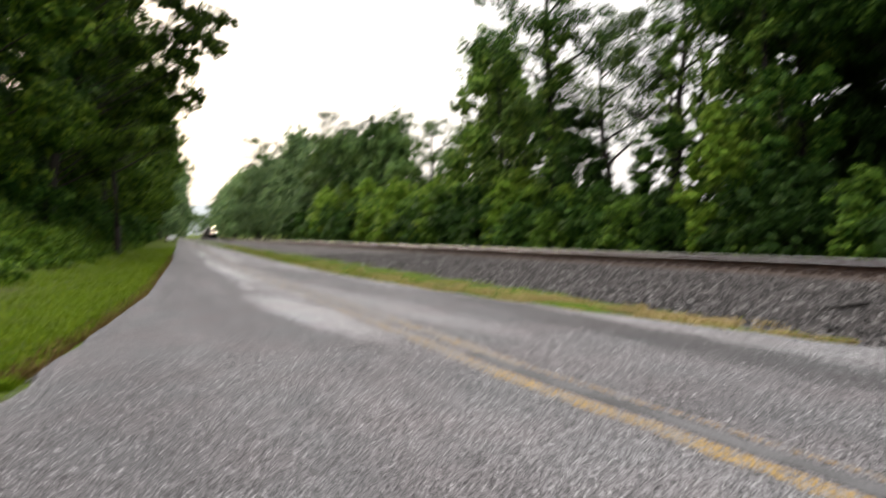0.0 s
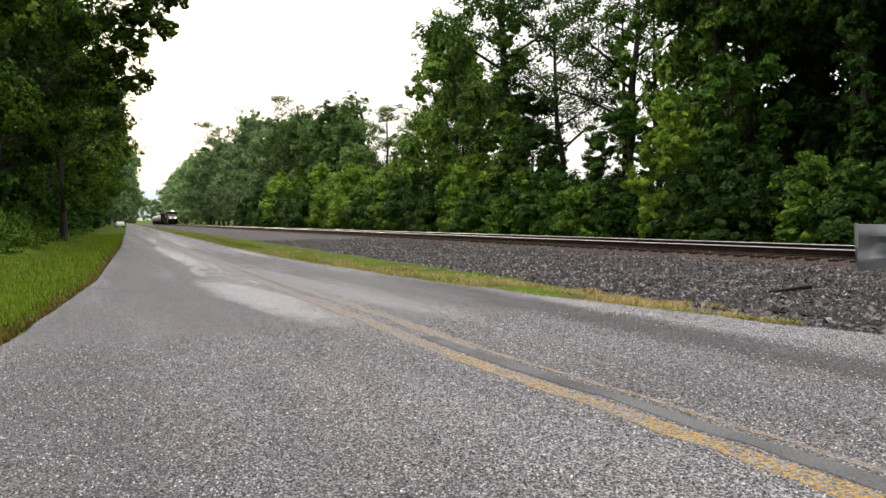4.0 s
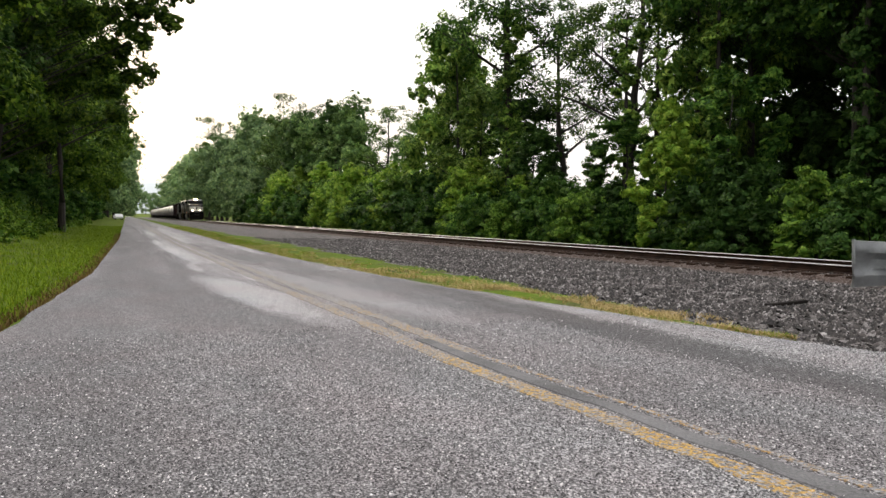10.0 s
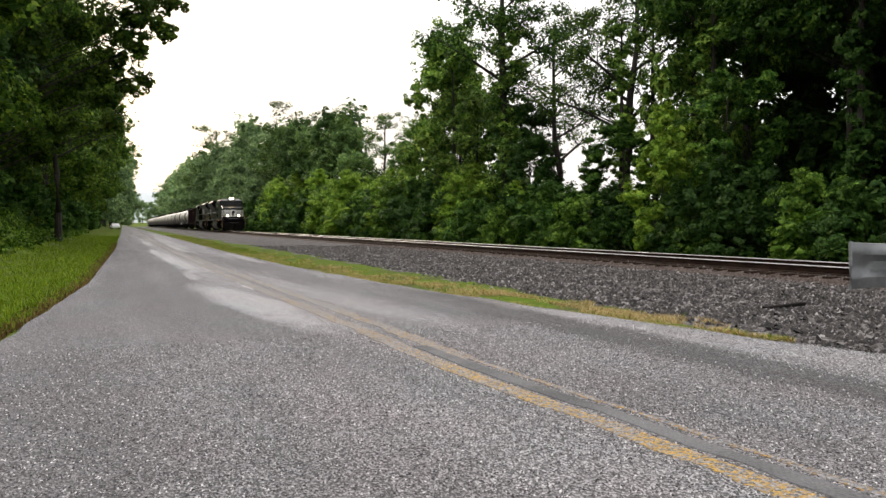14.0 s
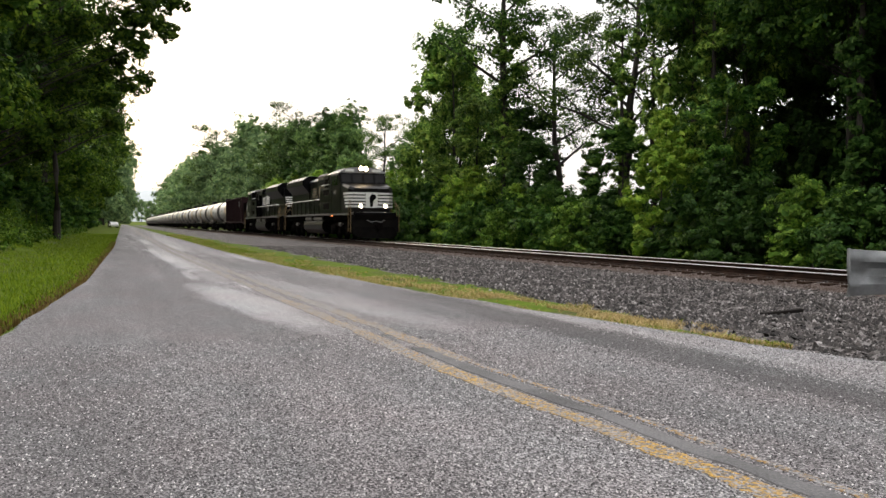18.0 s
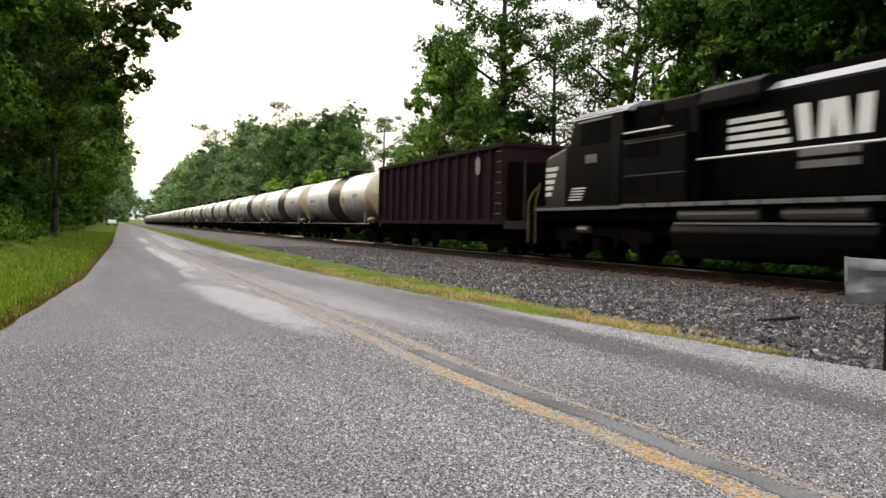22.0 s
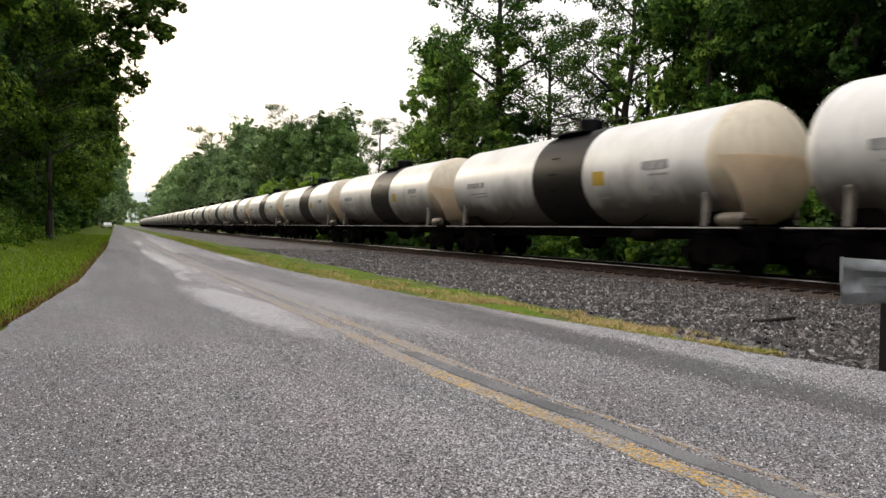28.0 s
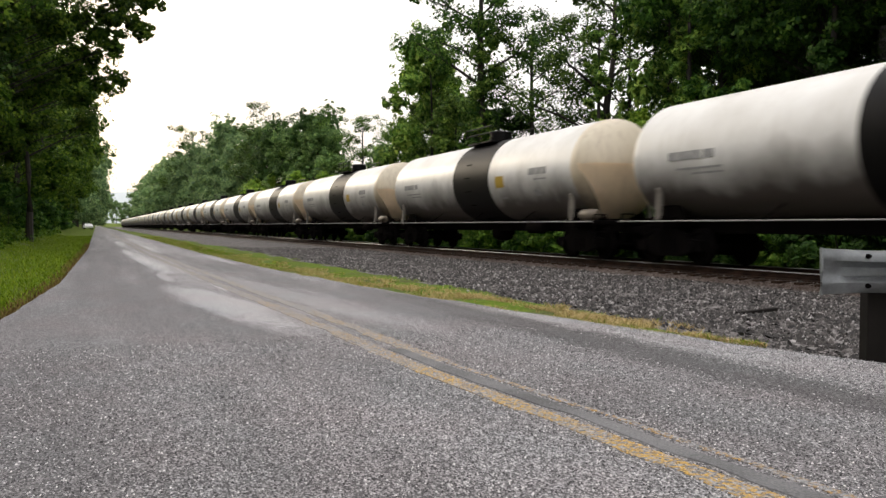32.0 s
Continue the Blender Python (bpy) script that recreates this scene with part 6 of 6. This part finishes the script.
def build_far_woods():
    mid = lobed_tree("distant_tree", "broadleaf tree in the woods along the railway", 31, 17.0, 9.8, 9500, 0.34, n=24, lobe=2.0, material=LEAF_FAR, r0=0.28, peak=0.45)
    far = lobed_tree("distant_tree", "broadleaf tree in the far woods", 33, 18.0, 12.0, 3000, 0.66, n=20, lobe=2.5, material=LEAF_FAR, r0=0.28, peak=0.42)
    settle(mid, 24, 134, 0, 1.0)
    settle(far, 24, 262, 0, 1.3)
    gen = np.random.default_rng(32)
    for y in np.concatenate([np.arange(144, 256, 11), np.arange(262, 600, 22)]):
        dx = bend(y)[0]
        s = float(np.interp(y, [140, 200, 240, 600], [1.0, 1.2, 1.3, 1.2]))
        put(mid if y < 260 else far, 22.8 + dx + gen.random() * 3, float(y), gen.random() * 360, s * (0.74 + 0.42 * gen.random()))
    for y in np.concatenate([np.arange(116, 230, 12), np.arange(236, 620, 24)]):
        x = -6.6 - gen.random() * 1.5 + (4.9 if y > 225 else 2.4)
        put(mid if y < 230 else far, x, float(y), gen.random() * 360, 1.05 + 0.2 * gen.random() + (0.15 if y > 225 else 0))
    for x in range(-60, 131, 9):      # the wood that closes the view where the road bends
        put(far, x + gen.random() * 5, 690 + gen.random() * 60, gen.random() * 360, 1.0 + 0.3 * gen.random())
    # woods behind the front rows: joined, too many to count
    near, deep = [], []
    for _ in range(1500):
        y = 2 + gen.random() * 150
        x = (32.5 if y < 30 else 28.5) + gen.random() * 15
        az = math.degrees(math.atan2(x, y))
        top = 2.4 if 25.0 < az < 37.5 else (4.6 if 15.8 < az <= 25.0 else 17.0)
        (near if y < 60 else deep).append((x, y, gen.random() * top, 1.2 + gen.random() * 1.0, 1.0))
    for _ in range(700):
        y = 14 + gen.random() * 120
        deep.append((-11 - gen.random() * 9, y, 1 + gen.random() * 13, 1.8 + gen.random() * 1.4, 1.0))
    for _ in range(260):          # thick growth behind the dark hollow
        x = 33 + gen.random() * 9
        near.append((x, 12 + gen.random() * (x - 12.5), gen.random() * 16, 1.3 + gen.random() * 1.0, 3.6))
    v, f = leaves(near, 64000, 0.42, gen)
    tagged(fast_mesh("woodland", v, f, LEAF_DARK), "mass of shade-toned leaves that fills out the woods", "woodland", kind="stuff")
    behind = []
    for _ in range(520):          # unseen leaves added behind the eye to block low sky light
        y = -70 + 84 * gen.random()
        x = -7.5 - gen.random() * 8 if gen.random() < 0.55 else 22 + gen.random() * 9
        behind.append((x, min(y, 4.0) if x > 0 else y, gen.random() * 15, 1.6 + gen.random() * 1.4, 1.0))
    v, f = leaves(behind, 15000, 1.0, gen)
    tagged(fast_mesh("woodland", v, f, LEAF_DARK), "mass of shade-toned leaves that fills out the woods", "woodland", kind="stuff")
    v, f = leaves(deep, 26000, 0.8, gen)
    tagged(fast_mesh("woodland", v, f, LEAF_DARK), "mass of shade-toned leaves that fills out the woods", "woodland", kind="stuff")


build_right_woods()
build_left_woods()
build_far_woods()

# ---- verge, ballast stones, roadside things ----
def blades(spots, height, width, gen, lean=0.5):
    """Grass blades: one bent strip of three triangles each, at rows of x, y, z."""
    p = np.asarray(spots, float)
    n = len(p)
    a = gen.random(n) * 2 * math.pi
    h = height * (0.5 + 0.9 * gen.random(n))
    w = width * (0.6 + 0.8 * gen.random(n))
    side = np.stack([np.cos(a), np.sin(a), np.zeros(n)], 1) * w[:, None] * 0.5
    b = a + math.pi / 2 + gen.normal(size=n) * 0.5
    out = np.stack([np.cos(b), np.sin(b), np.zeros(n)], 1) * (h * lean * gen.random(n))[:, None]
    up = np.stack([np.zeros(n), np.zeros(n), h], 1)
    v = np.empty((n, 5, 3))
    v[:, 0], v[:, 1] = p - side, p + side
    v[:, 2], v[:, 3] = p + side * 0.7 + out * 0.35 + up * 0.6, p - side * 0.7 + out * 0.35 + up * 0.6
    v[:, 4] = p + out + up
    base = np.arange(n)[:, None] * 5
    f = np.concatenate([base + [0, 1, 2], base + [0, 2, 3], base + [3, 2, 4]], 0)
    return v.reshape(-1, 3), f


def build_grass():
    gen = np.random.default_rng(41)
    spots = []
    for _ in range(80000):       # mown verge on the near side of the wood
        y = 6.2 + 75 * gen.random() ** 2.1
        x = road_left(y) - 0.02 - 4.6 * gen.random() ** 1.3
        spots.append((x, y, land(x, y) - 0.02))
    v, f = blades(spots, 0.085, 0.013, gen, 1.1)
    tagged(fast_mesh("verge_grass", v, f, GRASS), "bright green mown roadside grass", "grass", kind="stuff")
    spots = []
    for _ in range(3200):        # ragged fringe over the road's edge
        y = 6.5 + 40 * gen.random() ** 1.6
        x = road_left(y) + 0.05 - 0.25 * gen.random() ** 2
        spots.append((x, y, 0.0))
    v, f = blades(spots, 0.06, 0.014, gen, 1.1)
    tagged(fast_mesh("fringe_grass", v, f, BROWN_GRASS), "dry grass along the road's edge", "grass", kind="stuff")
    green, dry = [], []
    for _ in range(115000):       # patchy strip between road and ballast
        y = 5.2 + 75 * gen.random() ** 1.6
        wide = float(np.interp(y, [5, 7, 10, 13, 20, 40, 90], [0.40, 1.05, 1.25, 1.1, 1.05, 1.2, 1.7]))
        wide *= 1.0 + 0.7 * noise.noise(Vector((3, y * 0.8, 0))) + 0.35 * noise.noise(Vector((8, y * 3.1, 0)))
        x = road_right(y) - 0.12 + wide * gen.random() ** 1.1
        p = noise.noise(Vector((x * 2.2, y * 0.9, 4))) + 0.6 * noise.noise(Vector((x * 6, y * 3, 1)))
        if p < 0.02 + 0.25 * noise.noise(Vector((x * 14, y * 9, 7))) + float(np.interp(y, [5, 8, 14, 30], [0.20, 0.05, -0.04, -0.10])):
            continue
        tone = float(np.interp(y, [5, 10, 15, 30], [0.97, 0.90, 0.78, 0.45])) + 0.5 * noise.noise(Vector((x * 1.3, y * 0.35, 9)))
        (dry if gen.random() < tone else green).append((x, y, land(x, y) - 0.01))
    v, f = blades(green, 0.065, 0.009, gen, 1.3)
    tagged(fast_mesh("strip_grass", v, f, GRASS), "yellow-green grass between road and ballast", "grass", kind="stuff")
    v, f = blades(dry, 0.055, 0.008, gen, 1.8)
    tagged(fast_mesh("dry_strip_grass", v, f, DRY_GRASS), "dry straw-coloured grass beside the road", "grass", kind="stuff")
    spots = []
    for _ in range(26000):       # weeds on the far side of the railway
        y = 5 + 110 * gen.random() ** 1.2
        x = 17.4 + 2.6 * gen.random() ** 0.8
        if noise.noise(Vector((x * 0.8, y * 0.35, 2))) < (0.05 if y < 34 else -0.25):
            continue
        spots.append((x, y, land(x, y) - 0.03))
    v, f = blades(spots, 0.27, 0.04, gen, 0.8)
    tagged(fast_mesh("lineside_weeds", v, f, GRASS), "tall green weeds behind the railway", "weeds", kind="stuff")
    lobes = []
    for _ in range(560):         # leafy growth on the bank under the trees
        y = 15 + 80 * gen.random() ** 1.3
        x = -3.35 - 3.6 * gen.random() ** 1.2
        r = 0.20 + 0.34 * gen.random() ** 1.5
        lobes.append((x, y, land(x, y) + 0.25 * r, r))
    for _ in range(150):         # taller mounds against the trunks
        y = 17 + 50 * gen.random() ** 1.2
        x = -4.1 - 2.6 * gen.random()
        r = 0.40 + 0.45 * gen.random() ** 1.5
        lobes.append((x, y, land(x, y) + 0.45 * r, r))
    v, f = lobe_leaves(lobes, 80000, 0.105, gen, per=26)
    tagged(fast_mesh("bank_growth", v, f, LEAF_BANK), "green leafy growth on the bank under the trees", "weeds", kind="stuff")


def build_stones():
    """Crushed stone, each a small rough block; nearest the road the densest."""
    gen = np.random.default_rng(51)
    n = 62000
    y = 3.6 + 40 * gen.random(n) ** 2.0
    x = 5.5 + 7.6 * gen.random(n)
    keep = x > 5.4 + 0.5 * gen.random(n) + np.interp(y, [4, 7, 12, 40], [-0.2, 0.1, 0.3, 0.6])
    x, y = x[keep], y[keep]
    x = np.concatenate([x, 15.9 + 1.6 * gen.random(4000), 13.2 + 2.5 * gen.random(9000)])
    y = np.concatenate([y, 4 + 60 * gen.random(4000) ** 1.8, 4 + 60 * gen.random(9000) ** 1.8])
    n = len(x)
    z = np.array([land(a, b) for a, b in zip(x, y)])
    s = 0.016 + 0.025 * gen.random(n) ** 1.8
    corners = np.array([(1, 0, 0.1), (0.2, 1, -0.1), (-1, 0.1, 0.1), (-0.1, -1, 0), (0.1, 0.1, 0.9), (0, 0, -0.9)], float)
    v = corners[None] * (0.65 + 0.7 * gen.random((n, 6, 1))) + 0.22 * gen.normal(size=(n, 6, 3))
    a = gen.random(n) * 2 * math.pi
    c, sn = np.cos(a)[:, None], np.sin(a)[:, None]
    vx, vy = v[:, :, 0] * c - v[:, :, 1] * sn, v[:, :, 0] * sn + v[:, :, 1] * c
    v = np.stack([vx, vy, v[:, :, 2] * 0.8 + vx * gen.normal(size=(n, 1)) * 0.5], 2) * s[:, None, None] + np.stack([x, y, z + 0.008], 1)[:, None]
    v = v[:, :5]
    v[:, :4, 2] -= 0.012
    tri = np.array([(0, 1, 4), (1, 2, 4), (2, 3, 4), (3, 0, 4)])
    f = (np.arange(n)[:, None, None] * 5 + tri[None]).reshape(-1, 3)
    tagged(fast_mesh("ballast_stones", v.reshape(-1, 3), f, STONE), "grey crushed-stone ballast with a few pale stones", "gravel", kind="stuff")


def build_guardrail():
    rail = thing("guardrail", "galvanised steel guardrail end on a dark weathered post", "guardrail")
    post = box(-0.072, 0.072, -0.07, 0.07, -0.3, 0.74, 0.012)
    p1 = part("post", post, POST_BROWN, rail, "dark weathered wooden post")
    p1.location = (0.035, 0.13, 0)
    # W-shaped beam: a folded sheet with a rolled end
    prof = [(0.0, -0.155), (-0.03, -0.15), (-0.075, -0.105), (-0.08, -0.075), (-0.012, -0.03), (-0.012, 0.03), (-0.08, 0.075), (-0.075, 0.105), (-0.03, 0.15), (0.0, 0.155)]
    def beam(x0, x1, flare):
        bm = bmesh.new()
        rows = []
        for x in np.linspace(x0, x1, 12):
            u = max(0.0, min(1.0, (x - x0) / 0.34))
            grow = 1.0 + (0.10 * (1 - u) if flare else 0)
            deep = (0.35 + 0.65 * u) if flare else 1.0
            back = -0.05 * (1 - u) ** 2 if flare else 0
            rows.append([bm.verts.new((x, d * deep + back, 0.60 + h * grow)) for d, h in prof])
        for a, b in zip(rows, rows[1:]):
            quads(bm, a, b, False)
        bmesh.ops.solidify(bm, geom=bm.faces[:], thickness=0.005)
        return bm
    part("beam_end", beam(-0.42, 0.22, True), GALV, rail, "dull galvanised flared end piece", True)
    part("rolled_lip", tube([(-0.42, -0.055, 0.43), (-0.425, -0.075, 0.60), (-0.42, -0.055, 0.775)], 0.014, 8), GALV, rail, "bright rolled lip of the end piece", True)
    part("beam", beam(0.14, 3.9, False), GALV, rail, "dull galvanised W-shaped beam", True).location = (0, -0.007, 0)
    for x, z in ((-0.1, 0.715), (0.1, 0.715), (-0.1, 0.50), (0.08, 0.60)):
        bm = bmesh.new()
        add_lathe_y(bm, [(-0.10, 0.0), (-0.098, 0.016), (-0.075, 0.02)], x, z, 8)
        part("bolt", bm, DARK, rail, "dark bolt head")
    p2 = part("post", box(-0.085, 0.085, -0.07, 0.07, -0.3, 0.74, 0.012), POST_BROWN, rail, "dark weathered wooden post")
    p2.location = (1.9, 0.13, 0)
    return rail


def build_parked_car():
    car = thing("parked_car", "small white car standing far off beside the road", "car")
    prof = [(-2.1, 0.35), (-2.15, 0.75), (-1.4, 0.92), (-0.8, 1.38), (0.9, 1.42), (1.6, 0.98), (2.1, 0.9), (2.15, 0.4)]
    part("body", prism_x(prof, -0.85, 0.85, 0.06), CAR_WHITE, car, "white car body")
    part("windshield", prism_x([(-1.36, 0.95), (-0.83, 1.34), (-0.80, 1.33), (-1.30, 0.93)], -0.7, 0.7), GLASS_DARK, car)
    for s in (-1, 1):
        part("side_window", box(s * 0.86 - 0.01, s * 0.86 + 0.01, -0.75, 0.95, 0.98, 1.32), GLASS_DARK, car)
        for y in (-1.35, 1.35):
            part("wheel", lathe_x(s * 0.78, y, 0.32, [(-0.1, 0.30), (-0.08, 0.33), (0.08, 0.33), (0.1, 0.30)], 16), DARK, car, "dark wheel")
        part("headlight", box(s * 0.6 - 0.14, s * 0.6 + 0.14, -2.16, -2.10, 0.62, 0.76), WHITE_PAINT, car, "pale headlight")
    return car


build_grass()
build_stones()
def build_chips():
    """Loose and proud chips of the seal coat where the road is nearest."""
    gen = np.random.default_rng(61)
    n = 95000
    y = 1.5 + 5.5 * gen.random(n) ** 1.7
    x = -1.4 + 7.0 * gen.random(n)
    mid = np.array([road_mid(b) for b in y])
    keep = (x > np.array([road_left(b) for b in y]) + 0.05) & (x < np.array([road_right(b) for b in y]) - 0.05) & ~((x > mid + 0.08) & (x < mid + 0.24) & (gen.random(n) > 0.18))
    keep &= (x > 0.05 * y - 1.5) & (x < 0.55 + 1.25 * y)
    keep &= np.abs(x - 3.98 + 0.01 * (y - 6.2)) > 0.30 * gen.random(n) + 0.04
    x, y = x[keep], y[keep]
    n = len(x)
    s = 0.0035 + 0.0045 * gen.random(n)
    a = gen.random((n, 1)) * 2 * math.pi + np.array([0, 2.1, 4.2]) + 0.5 * gen.normal(size=(n, 3))
    v = np.empty((n, 4, 3))
    v[:, :3, 0], v[:, :3, 1], v[:, :3, 2] = np.cos(a) * s[:, None] + x[:, None], np.sin(a) * s[:, None] + y[:, None], 0.0115
    v[:, 3] = np.stack([x + 0.3 * s * gen.normal(size=n), y + 0.3 * s * gen.normal(size=n), 0.012 + s * (0.5 + 0.5 * gen.random(n))], 1)
    f = (np.arange(n)[:, None, None] * 4 + np.array([(0, 1, 3), (1, 2, 3), (2, 0, 3)])[None]).reshape(-1, 3)
    tagged(fast_mesh("seal_chips", v.reshape(-1, 3), f, CHIP, ROAD, "pale and dark stone chips of the road's seal"), kind="stuff")


build_chips()
GUARDRAIL = build_guardrail()
GUARDRAIL.matrix_basis = pose(5.26, 4.07, 0.08, 0, 0, -28)
CAR = build_parked_car()
CAR.matrix_basis = pose(-1.6, 205.0, land(-1.6, 205.0), 0, 0, 8)

# a dark splintered board on the ballast
board = bmesh.new()
add_box(board, -0.32, 0.32, -0.05, 0.05, 0, 0.045, 0.01)
BOARD = tagged(part("broken_board", board, POST_BROWN, None), "dark splintered board lying on the ballast", "board")
BOARD.matrix_basis = pose(8.35, 8.3, land(8.35, 8.3) + 0.02, 0, -4, -6)


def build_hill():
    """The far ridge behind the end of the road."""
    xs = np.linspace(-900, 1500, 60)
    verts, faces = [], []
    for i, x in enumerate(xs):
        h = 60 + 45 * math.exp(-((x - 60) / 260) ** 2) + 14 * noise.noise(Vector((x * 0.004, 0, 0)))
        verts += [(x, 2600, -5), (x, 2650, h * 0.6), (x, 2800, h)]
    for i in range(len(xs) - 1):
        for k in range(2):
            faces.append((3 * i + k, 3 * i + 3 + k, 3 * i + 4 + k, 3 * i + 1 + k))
    return tagged(mesh_ob("backdrop", verts, faces, HILL, label="distant wooded ridge, its pale tone standing for haze", smooth=True), category="hill", kind="structure")


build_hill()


# ---- what moves ----
def place(front, length, turned=False):
    """A vehicle whose front coupler stands at this y of the track, laid along the track's line."""
    a, b = front, front + length
    dxa, dxb = bend(a)[0], bend(b)[0]
    yaw = -math.degrees(math.atan2(dxb - dxa, length))
    if turned:
        return pose(TRACK_X + dxb, b, RAIL_TOP, 0, 0, yaw + 180)
    return pose(TRACK_X + dxa, a, RAIL_TOP, 0, 0, yaw)


def train_front(t):
    """The y of the train's front coupler: about 16.85 m/s."""
    lag = float(np.interp(t, [0, 23, 24, 25, 26, 28, 32], [0, 0, 0.38, 0.42, 0.30, 0, 0]))
    return lag + float(np.interp(t, [0, 20, 32], [13.7 + 20 * 16.8, 13.7, 13.7 - 12 * 16.88]))


def motions():
    long = 1.025 * LOCO_L
    at = 45.26
    for ob in (LOCO_A, LOCO_B):
        ob.scale = (1, 1.025, 1)
    vehicles = [(LOCO_A, at - 2 * long - 0.4, long, False), (LOCO_B, at - long - 0.1, long, True), (HOPPER, at, HOP_L, False)]
    at += HOP_L
    for ob in TANKS:
        vehicles.append((ob, at, TANK_L, False))
        at += TANK_L
    for ob, off, length, turned in vehicles:
        walk(ob, [(t, place(train_front(t) + off, length, turned)) for t in range(0, 33)])


motions()
